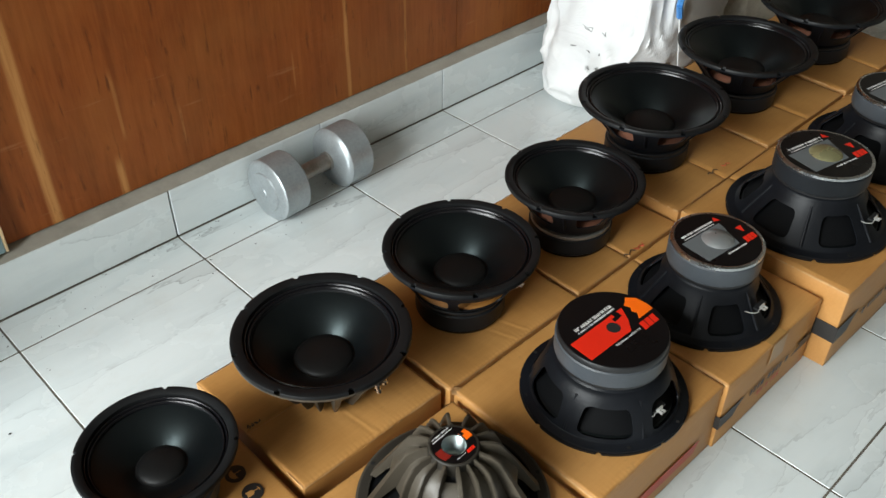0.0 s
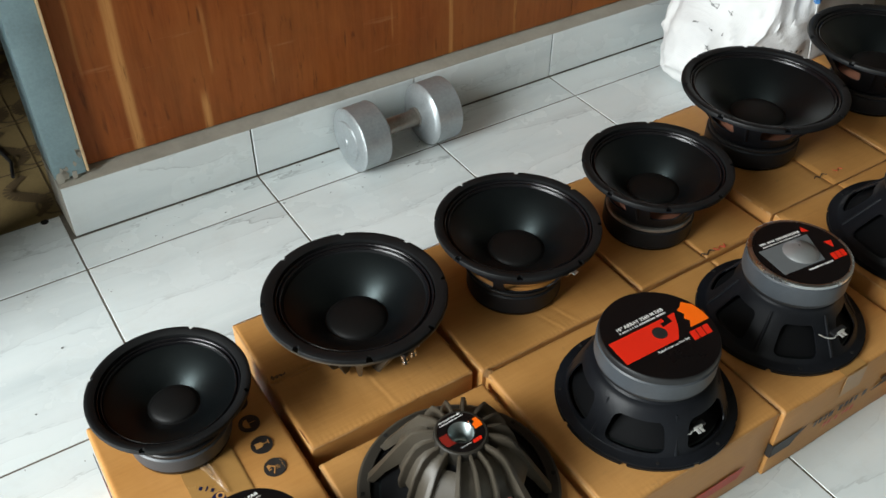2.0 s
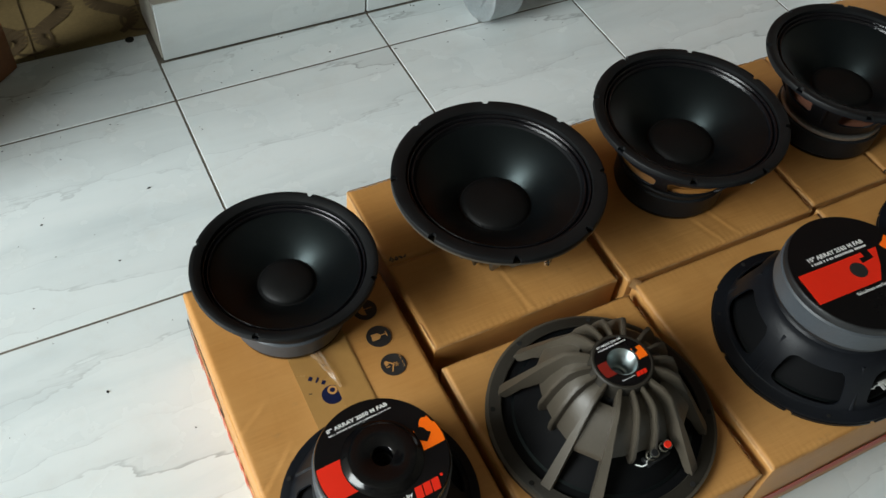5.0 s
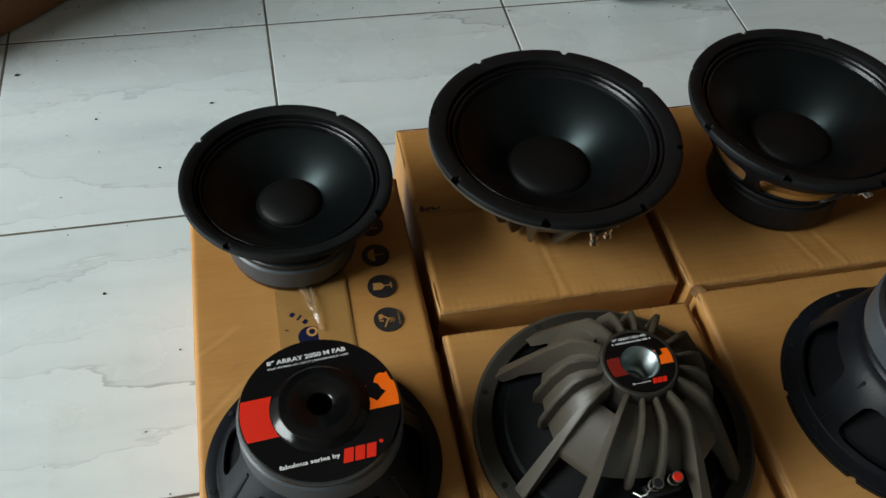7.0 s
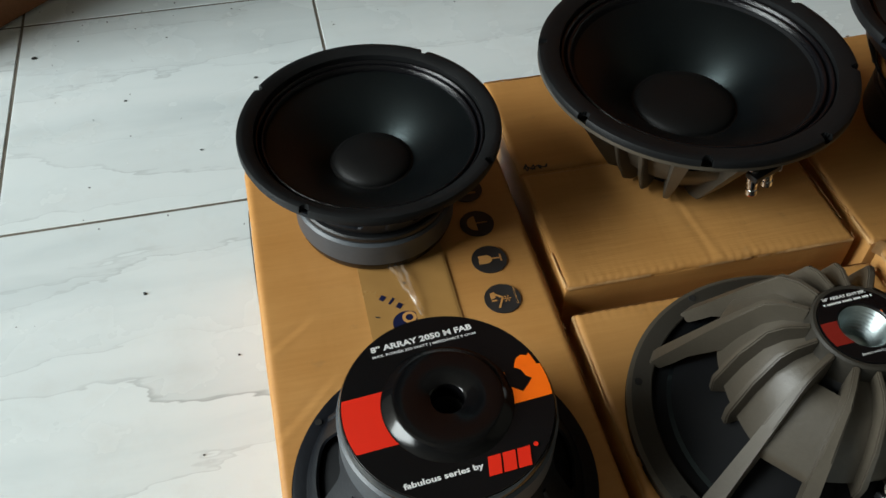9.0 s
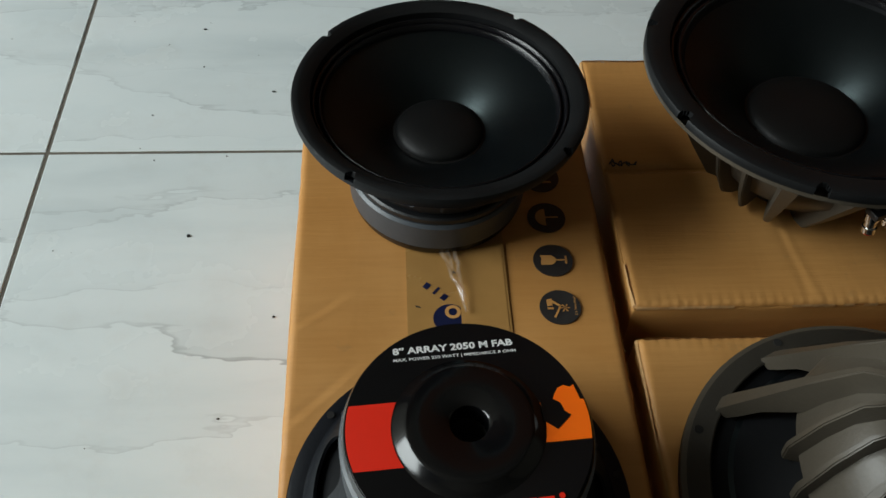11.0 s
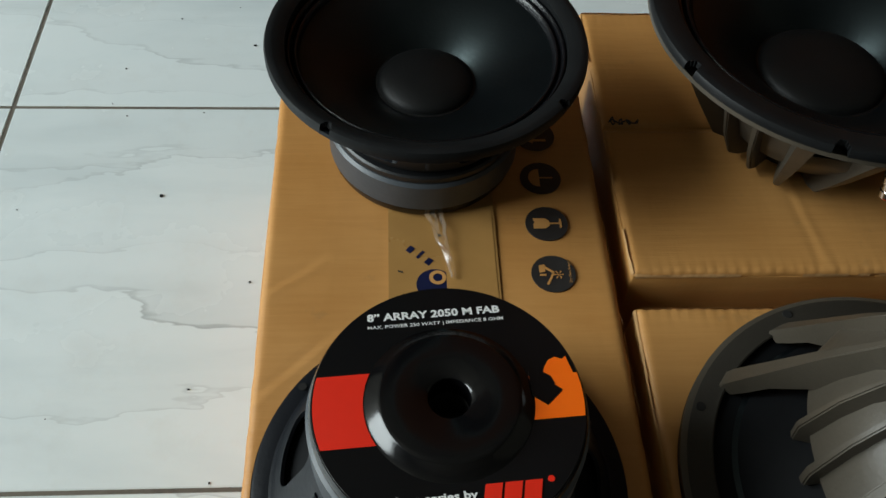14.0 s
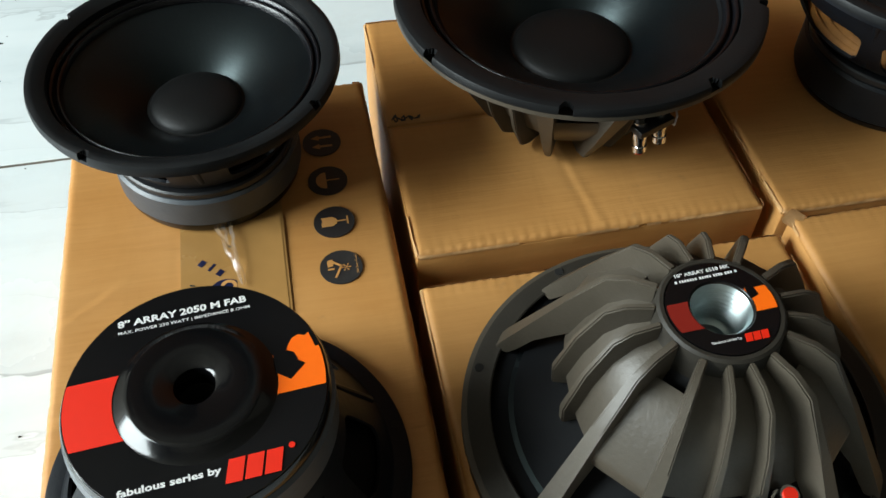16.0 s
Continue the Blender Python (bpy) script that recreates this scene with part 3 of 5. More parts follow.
def neo_driver(loc, rz, down, label, group="loudspeaker drivers on the boxes"):
    """A driver with a finned cast basket and a small magnet cap."""
    R, H = 0.1345, 0.122
    e = thing("loudspeaker_driver", loc, rz, label, "loudspeaker", group)

    def piece(name, bm, material, label=""):
        return part(name, flip(bm, H) if down else bm, material, e, label)

    piece("flange", lathe([(0.1195, H - 0.006), (0.1195, H - 0.0105), (R - 0.004, H - 0.0112), (R, H - 0.0098), (R, H - 0.006)], 128), TAUPE)
    # flange back and cap ring: same casting, coloured darker for their shade
    piece("flange_face", lathe([(0.1165, H - 0.0125), (0.1165, H - 0.0148), (0.1175, H - 0.0152), (0.1195, H - 0.0142), (R - 0.006, H - 0.0128), (R - 0.0035, H - 0.0113)], 128), SHADED_TAUPE, "taupe back of the flange, its shade in the colour")
    piece("cap_ring", lathe([(0.0165, 0.03), (0.0165, 0.0025), (0.0175, 0.0015), (0.0295, 0.0015), (0.0305, 0), (0.0325, 0), (0.034, 0.0015), (0.0345, 0.008), (0.036, 0.02)], 72), SHADED_TAUPE)
    piece("bore", lathe([(0.0164, 0.001)] + [(0.0158 - 0.0011 * (i % 2) - 0.0001 * i, 0.002 + 0.0016 * i) for i in range(18)] + [(0.0105, 0.0305), (0.0095, 0.0335), (0, 0.0335)], 64), THREAD, "bright threaded metal bore")

    def fin(a, outline, thick, foot=None):
        b = bmesh.new()
        wide = [thick / 2 * k for k in (foot or [1] * len(outline))]
        lo = [b.verts.new((r, -t, z)) for (r, z), t in zip(outline, wide)]
        hi = [b.verts.new((r, t, z)) for (r, z), t in zip(outline, wide)]
        b.faces.new(lo)
        b.faces.new(hi[::-1])
        for i in range(len(lo)):
            k = (i + 1) % len(lo)
            b.faces.new((lo[i], hi[i], hi[k], lo[k]))
        bmesh.ops.bevel(b, geom=list(b.edges), offset=0.0009, segments=2, affect="EDGES")
        bmesh.ops.transform(b, matrix=Matrix.Rotation(radians(a), 4, "Z"), verts=b.verts)
        return b

    short = [(0.034, 0.0015), (0.050, 0.003), (0.0605, 0.009), (0.073, 0.034), (0.0825, 0.066), (0.0815, 0.080), (0.070, 0.080), (0.05, 0.045), (0.034, 0.03)]
    long = [(0.034, 0.001), (0.050, 0.002), (0.0625, 0.008), (0.083, 0.041), (0.1185, H - 0.0195), (0.1218, H - 0.0122), (0.1120, H - 0.0122), (0.1065, H - 0.021), (0.097, H - 0.037), (0.075, 0.066), (0.05, 0.042), (0.034, 0.03)]
    spread = 13.5
    for k in range(4):
        a = -40 - 90 * k
        for s in (-1, 1):
            piece("arm_fin", fin(a + s * spread, long, 0.0046, (1, 1, 1.1, 1.7, 2.7, 3.0, 3.0, 2.9, 2.5, 1.7, 1.3, 1.3)), TAUPE)
            piece("short_fin", fin(a + 45 + s * 9.6, short, 0.0036, (1, 1, 1, 1.2, 1.5, 1.6, 1.6, 1.3, 1.2)), TAUPE)
        # recessed panel between the two fins of an arm, open below it towards the flange
        b = bmesh.new()
        rows = [(0.0475, 0.019), (0.060, 0.023), (0.072, 0.037), (0.0865, 0.055), (0.0880, 0.060)]
        ring = []
        for off in (0, 0.006):
            for s in (-1, 1):
                ring.append([b.verts.new((r * math.cos(radians(s * spread)), r * math.sin(radians(s * spread)), z + off)) for r, z in rows])
        for i in range(len(rows) - 1):
            b.faces.new((ring[0][i], ring[1][i], ring[1][i + 1], ring[0][i + 1]))
            b.faces.new((ring[2][i], ring[2][i + 1], ring[3][i + 1], ring[3][i]))
        for i in (0, len(rows) - 1):
            b.faces.new((ring[0][i], ring[1][i], ring[3][i], ring[2][i]))
        bmesh.ops.transform(b, matrix=Matrix.Rotation(radians(a), 4, "Z"), verts=b.verts)
        piece("arm_panel", b, TAUPE)
        # sloping housing wall of the wide sector, its lower edge hollowed over the window
        b = bmesh.new()
        rows = [(0.0345, 0.013), (0.047, 0.017), (0.058, 0.027), (0.069, 0.047), (0.079, 0.072), (0.076, 0.074), (0.064, 0.047)]
        lines = []
        for w in range(-32, 33, 4):
            low = 1 - 0.07 * math.cos(radians(w * 90 / 32))
            pull = [1, 1, 1, 0.5 + 0.5 * low, low, low, 1]
            lines.append([b.verts.new((r * u * math.cos(radians(45 + w)), r * u * math.sin(radians(45 + w)), z)) for (r, z), u in zip(rows, pull)])
        for p, q in zip(lines, lines[1:]):
            for i in range(len(rows) - 1):
                b.faces.new((p[i], p[i + 1], q[i + 1], q[i]))
        bmesh.ops.transform(b, matrix=Matrix.Rotation(radians(a), 4, "Z"), verts=b.verts)
        piece("housing_wall", b, TAUPE)
    piece("cone_back", lathe([(0.1186, H - 0.0085), (0.1135, H - 0.0105), (0.104, H - 0.012), (0.100, H - 0.018), (0.07, H - 0.044), (0.045, H - 0.058), (0.03, H - 0.06)], 72), BACK_CONE)
    piece("coil_housing", lathe([(0.034, 0.020), (0.040, 0.028), (0.041, 0.031), (0.046, 0.036), (0.046, 0.058), (0.035, 0.060)], 48), BLACK)
    front(e, R, H, 0.335, 0.043, -2, 8, piece, 2, 0.862)
    terminals(e, R, H, 83 if down else 85, piece, posts=True, side=(-0.003, 0.0) if down else (0.010, -0.019))
    if down:
        # screw holes as near-black discs that stand for their inner shade
        for k in range(8):
            a = radians(20 + 45 * k)
            part("screw_hole", disc(0.1265 * math.cos(a), 0.1265 * math.sin(a), 0.003, 0.0125, 0.0139, 12), HOLE, e)
    return e


def ring_band(x0, x1, y0, y1, r_in, r_out, z, bm=None, n=24):
    """The part of a band that lies between two circles, as a thin piece."""
    bm = bm or bmesh.new()
    rows = []
    for i in range(n + 1):
        y = y0 + (y1 - y0) * i / n
        out = math.sqrt(max(1e-9, r_out ** 2 - y * y))
        inn = math.sqrt(max(0, r_in ** 2 - y * y))
        lo, hi = (max(x0, -out), min(x1, -inn)) if x1 <= 0 else (max(x0, inn), min(x1, out))
        rows.append((bm.verts.new((lo, y, z)), bm.verts.new((hi, y, z))))
    for a, b in zip(rows, rows[1:]):
        bm.faces.new((a[0], a[1], b[1], b[0]))
    return bm


def brand_block(x, y, w, h, z, e, name="emblem"):
    """A red slanted emblem of three blocks."""
    bm = bmesh.new()
    for k in range(3):
        a = x + w * k / 3
        plate([(a, y), (a + w * 0.29, y), (a + w * 0.29 + 0.25 * h, y + h), (a + 0.25 * h, y + h)], z, z + 0.0002, bm)
    return part(name, bm, RED, e, "red slanted emblem", smooth=False)


def label_ring(e, spec, r_in, turn, words, rnd):
    """Printed sticker round a plain driver's back, in its own turned frame."""
    H, r = spec["H"], spec["Rm"] - 0.0035
    s = part("sticker", lathe([(r_in, H + 0.0002), (r, H + 0.0002), (r, H - 0.001)], 96), STICKER, e, "black sticker printed red, orange and white")
    s.rotation_euler = (0, 0, radians(turn))
    z = H + 0.0006
    return s, r, z


# ---------------------------------------------------------------- room
T, Y0 = 0.4, -0.106
floor = tagged(mesh_ob("floor", box(-3.58, -3.9, -0.10, 3.4, 0.09, -0.0009), GROUT, False), "white veined ceramic tile floor with dark joints", "floor", kind="structure")


def tile_mesh(w, d, h=0.009):
    bm = box(0, 0, -h, w, d, 0, 0.0012, None, 1)
    me = bpy.data.meshes.new("tile")
    bm.to_mesh(me)
    bm.free()
    me.materials.append(TILE)
    return me


def lay(me, parent, m, name="tile"):
    ob = new(name, me)
    ob.parent = parent
    ob.matrix_basis = m
    return ob


inner = tagged(mesh_ob("floor_inner", box(-3.58, 0.091, -0.10, 3.4, 3.2, -0.003), OLD_TILE, False), "old ochre patterned tile floor beyond the doorway", "floor", kind="structure")

wall_north = tagged(mesh_ob("wall_north", box(-0.392, 0.012, 0.0, 3.4, 0.15, 0.118), CEMENT, False), "low cement plinth under the board wall, tiled in front", "wall", kind="structure")
bm = bmesh.new()
for x0, x1 in ((-0.392, 3.4),):
    n = 90
    rows = []
    for i in range(n + 1):
        x = x0 + (x1 - x0) * i / n
        w = 0.0016 * noise.noise((x * 22, 0, 0))
        rows.append([bm.verts.new(p) for p in ((x, 0.002 + w, 0.118), (x, 0.001 + w, 0.1205 + w), (x, 0.02, 0.127 + w), (x, 0.034, 0.132 + 2 * w), (x, 0.15, 0.132))])
    for a, b in zip(rows, rows[1:]):
        for k in range(4):
            bm.faces.new((a[k], b[k], b[k + 1], a[k + 1]))
tagged(mesh_ob("trim_ledge", bm, CEMENT), "uneven grey cement ledge on the plinth", "ledge", kind="structure")

post = tagged(mesh_ob("trim_post", box(-0.393, 0.012, 0.132, -0.3335, 0.15, 2.6, 0.003), BLUE), "blue-grey painted door post with chipped foot", "door post", kind="structure")
bm = bmesh.new()
rnd = random.Random(3)
for k in range(9):
    cx, cz, r = -0.363 + rnd.uniform(-0.026, 0.026), 0.134 + rnd.random() ** 2 * 0.055, rnd.uniform(0.003, 0.009)
    pts = [(cx + r * rnd.uniform(0.5, 1.2) * math.cos(a), cz + r * 1.8 * rnd.uniform(0.5, 1.2) * math.sin(a)) for a in [i * 0.785 for i in range(8)]]
    f = plate(pts, 0, 0.0012)
    bmesh.ops.transform(f, matrix=Matrix.Translation((0, 0.0118, 0)) @ Matrix.Rotation(radians(90), 4, "X"), verts=f.verts)
    me = bpy.data.meshes.new("x")
    f.to_mesh(me)
    f.free()
    bm.from_mesh(me)
    bpy.data.meshes.remove(me)
chips = mesh_ob("chipped_plaster", bm, CEMENT, False)
chips.parent = post

board = new("wall_board")
tagged(board, "red-brown plywood board wall with pale upright streaks", "wall", kind="structure")
for x0, x1 in ((-0.334, 0.878), (0.8795, 2.0), (2.0015, 3.4)):
    part("plywood_sheet", box(x0, 0.03, 0.1345, x1, 0.042, 2.6, 0.0012, None, 1), PLY, board)
part("edge_strip", box(-0.3333, 0.009, 0.1345, -0.3285, 0.0298, 2.6, 0.0008, None, 1), PALE_PLY, board, "pale raw plywood edge")

# unseen walls, ceiling and yard, added to close the room and shape its light
wall_west = tagged(mesh_ob("wall_west", box(-3.7, -3.9, 0, -3.58, -2.2, 3.9), OCHRE, False), "unseen plain wall, added round the room", "wall", kind="structure")
tagged(mesh_ob("wall_west_2", box(-3.7, 0.02, 0, -3.58, 3.2, 3.9), OCHRE, False), "unseen plain wall beside the added entrance", "wall", kind="structure")
tagged(mesh_ob("wall_west_3", box(-3.7, -2.2, 3.5, -3.58, 0.02, 3.9), OCHRE, False), "unseen plain wall over the added entrance", "wall", kind="structure")
tagged(mesh_ob("wall_south", box(-3.7, -4.02, 0, 3.52, -3.9, 3.9), OCHRE, False), "unseen plain wall, added round the room", "wall", kind="structure")
tagged(mesh_ob("wall_east", box(3.4, -3.9, 0, 3.52, 3.2, 3.9), OCHRE, False), "unseen plain wall, added round the room", "wall", kind="structure")
tagged(mesh_ob("wall_inner", box(-3.7, 3.2, 0, 3.52, 3.3, 3.9), OCHRE, False), "unseen plain wall of the room beyond", "wall", kind="structure")
tagged(mesh_ob("wall_lintel", box(-3.58, 0.03, 2.1, -0.394, 0.15, 3.9), OCHRE, False), "unseen plain wall over the doorway", "wall", kind="structure")
tagged(mesh_ob("wall_upper", box(-0.394, 0.05, 2.6, 3.4, 0.15, 3.9), OCHRE, False), "unseen plain wall over the boards", "wall", kind="structure")
tagged(mesh_ob("wall_side", box(-3.58, 0.03, 0, -1.3, 0.15, 2.1), OCHRE, False), "unseen plain wall beside the doorway", "wall", kind="structure")
tagged(mesh_ob("ceiling", box(-3.7, -4.02, 3.9, 3.52, 3.3, 4.0), OCHRE, False), "unseen plain ceiling, added over the room", "ceiling", kind="structure")
tagged(mesh_ob("ground", box(-60, -40, -0.2, -3.58, 40, -0.12), YARD, False), "unseen bare yard outside the added entrance", "ground", kind="structure")

# open door leaf
leaf = thing("door_leaf", (-0.638, 0.086, 0.0), 222.5, "brown wooden door leaf standing open on the tiles", "door")
part("leaf", box(0, -0.018, 0.004, 0.42, 0.018, 2.02, 0.003), DOOR_WOOD, leaf)
part("kick_board", box(0.06, 0.018, 0.1, 0.36, 0.024, 0.9, 0.003), DOOR_WOOD, leaf)


# ---------------------------------------------------------------- cartons
def sheet(x0, y0, x1, y1, z, thick, seed, creases=(), step=0.0024, sag=0.0014):
    """A slightly warped flap of board: rounded rims with the flutes showing, and soft folds where it was creased."""
    nx, ny = max(8, int((x1 - x0) / step)), max(8, int((y1 - y0) / step))
    flute = 0.0005 if step < 0.003 else 0.0
    verts, faces = [], []
    for i in range(nx + 1):
        x = x0 + (x1 - x0) * i / nx
        for j in range(ny + 1):
            y = y0 + (y1 - y0) * j / ny
            ex, ey = min(x - x0, x1 - x), min(y - y0, y1 - y)
            dz = sag * noise.noise((x * 9 + seed, y * 9, seed)) + 0.25 * sag * noise.noise((x * 31, y * 31 + seed, 2))
            rim = max(0.0, 1 - min(ex, ey) / 0.0042)
            dz -= 0.0030 * rim * rim
            dz += flute * (math.exp(-ey / 0.006) * math.sin(x * 800 + 2 * noise.noise((x * 20, seed, 3))) + 0.6 * math.exp(-ex / 0.004) * math.sin(y * 950 + 2 * noise.noise((y * 20, seed, 5))))
            for ax, ay, bx, by in creases:
                lx, ly = bx - ax, by - ay
                ll = math.hypot(lx, ly)
                u = ((x - ax) * lx + (y - ay) * ly) / ll
                if -0.02 < u < ll + 0.02:
                    w = ((x - ax) * -ly + (y - ay) * lx) / ll + 0.0012 * noise.noise((u * 60, seed, 7))
                    k = min(1.0, (u + 0.02) / 0.02, (ll + 0.02 - u) / 0.02)
                    dz += k * (0.00040 * math.exp(-(w / 0.0026) ** 2) - 0.00036 * math.exp(-((w - 0.005) / 0.0032) ** 2))
            jx = 0.0007 * noise.noise((y * 60, seed, 1)) if i in (0, nx) else 0
            jy = 0.0007 * noise.noise((x * 60, seed, 2)) if j in (0, ny) else 0
            verts.append((x + jx, y + jy, z + dz))
    at = lambda i, j: i * (ny + 1) + j
    for i in range(nx):
        for j in range(ny):
            faces.append((at(i, j), at(i + 1, j), at(i + 1, j + 1), at(i, j + 1)))
    ring = [at(i, 0) for i in range(nx)] + [at(nx, j) for j in range(ny)] + [at(i, ny) for i in range(nx, 0, -1)] + [at(0, j) for j in range(ny, 0, -1)]
    low = len(verts)
    verts += [(verts[k][0], verts[k][1], z - thick) for k in ring]
    for k in range(len(ring)):
        m = (k + 1) % len(ring)
        faces.append((ring[k], low + k, low + m, ring[m]))
    me = bpy.data.meshes.new("flap")
    me.from_pydata(verts, [], faces)
    me.materials.append(CARD)
    me.shade_smooth()
    me.set_sharp_from_angle(angle=radians(60))
    return me


def carton(x0, y0, x1, y1, h, label, seam="y", at=0.5, seed=1, crease=()):
    """A closed shipping carton: body, two top flaps that meet at a seam, worn edges."""
    e = thing("cardboard_box", ((x0 + x1) / 2, (y0 + y1) / 2, 0), 0, label, "box", "cartons under the loudspeakers")
    w, d = (x1 - x0) / 2, (y1 - y0) / 2
    bm = box(-w, -d, 0.001, w, d, h - 0.004, 0.003)
    bmesh.ops.subdivide_edges(bm, edges=[ed for ed in bm.edges if ed.calc_length() > 0.1], cuts=6, use_grid_fill=True)
    for v in bm.verts:
        p = v.co
        k = 0.0016 * noise.noise((p.x * 8 + seed, p.y * 8, p.z * 8 + seed))
        v.co += Vector((k if abs(p.x) > w - 0.004 else 0, k if abs(p.y) > d - 0.004 else 0, 0))
    part("body", bm, CARD, e)
    g = 0.0011
    if seam == "y":
        s = -w + 2 * w * at
        flaps = ((-w, -d, s - g, d), (s + g, -d, w, d))
    elif seam == "x":
        s = -d + 2 * d * at
        flaps = ((-w, -d, w, s - g), (-w, s + g, w, d))
    else:
        flaps = ((-w, -d, w, d),)
    for k, f in enumerate(flaps):
        ob = new("flap", sheet(f[0] + 0.0008, f[1] + 0.0008, f[2] - 0.0008, f[3] - 0.0008, h, 0.0042, seed * 3.1 + k, crease, 0.0024 if x0 < 0.6 else 0.006, 0.0006 if seed == 1 else 0.0014))
        ob.parent = e
    # rubbed, paler rim where the board is bent and torn
    b = bmesh.new()
    for side in (range(4) if seed != 1 else (1, 3)):
        ax, ay, tx, ty, half = ((0, -d, 1, 0, w), (0, d, 1, 0, w), (-w, 0, 0, 1, d), (w, 0, 0, 1, d))[side]
        ox, oy = (0, -1 if side == 0 else 1) if side < 2 else (-1 if side == 2 else 1, 0)
        n = int(2 * half / 0.0022)
        last = None
        for k in range(n + 1):
            u = -half + 0.002 + (2 * half - 0.004) * k / n
            f = noise.noise((u * 17 + seed * 5, side * 7.3, 1)) + 0.45 * noise.noise((u * 120, side * 3.1, seed)) + 0.2
            near_end = max(0, 1 - (half - abs(u)) / 0.012)
            f = min(1, f + 0.8 * near_end)
            if f < 0.02:
                last = None
                continue
            px, py = ax + tx * u, ay + ty * u
            now = [b.verts.new((px + ox * 0.0003, py + oy * 0.0003, h - 0.0034 - 0.0016 * f)), b.verts.new((px + ox * 0.0002, py + oy * 0.0002, h - 0.0028)), b.verts.new((px - ox * 0.0012 * f, py - oy * 0.0012 * f, h - 0.0012))]
            if last:
                b.faces.new((last[0], now[0], now[1], last[1]))
                b.faces.new((last[1], now[1], now[2], last[2]))
            last = now
    bmesh.ops.delete(b, geom=[v for v in b.verts if not v.link_faces], context="VERTS")
    tagged(part("rubbed_edge", b, CUT, e, "pale rubbed board edge", smooth=False), kind="stuff")
    return e, w, d


def tape_strip(e, x0, y0, x1, y1, h, drop=0.0, front_y=None):
    b = box(x0, y0, h + 0.0010, x1, y1, h + 0.0013)
    if front_y is not None and drop:
        box(x0, front_y - 0.0028, h - drop, x1, front_y - 0.0021, h + 0.0008, 0, b)
    return part("tape", b, TAPE, e, "shiny brown packing tape", smooth=False)


def side_band(e, w, d, z0, z1, reach_left, tip, colour, name="band"):
    """A printed band that runs over the left face and round onto the front, ending in an arrow notch."""
    b = bmesh.new()
    box(-w - 0.0026, -d - 0.0026, z0, -w - 0.0020, -d + reach_left, z1, 0, b)
    pts = [(-w - 0.0024, z0), (tip - 0.012, z0), (tip - 0.004, z0 + (z1 - z0) * 0.45), (tip + 0.016, z1), (-w - 0.0024, z1)]
    f = plate(pts, 0, 0.0006)
    bmesh.ops.transform(f, matrix=Matrix.Translation((0, -d - 0.002, 0)) @ Matrix.Rotation(radians(90), 4, "X"), verts=f.verts)
    me = bpy.data.meshes.new("x")
    f.to_mesh(me)
    f.free()
    b.from_mesh(me)
    bpy.data.meshes.remove(me)
    return part(name, b, colour, e, "printed band round the carton's side", smooth=False)


def front_bars(e, w, d, x0, x1, z, hgt, colour, seed, slope=0.0):
    f = bars(x0, z, x1, hgt, 0, random.Random(seed), 0.1)
    bmesh.ops.transform(f, matrix=Matrix.Translation((0, -d - 0.0024, 0)) @ Matrix.Rotation(radians(90), 4, "X"), verts=f.verts)
    return part("print", f, colour, e, "line of unreadable print", smooth=False)


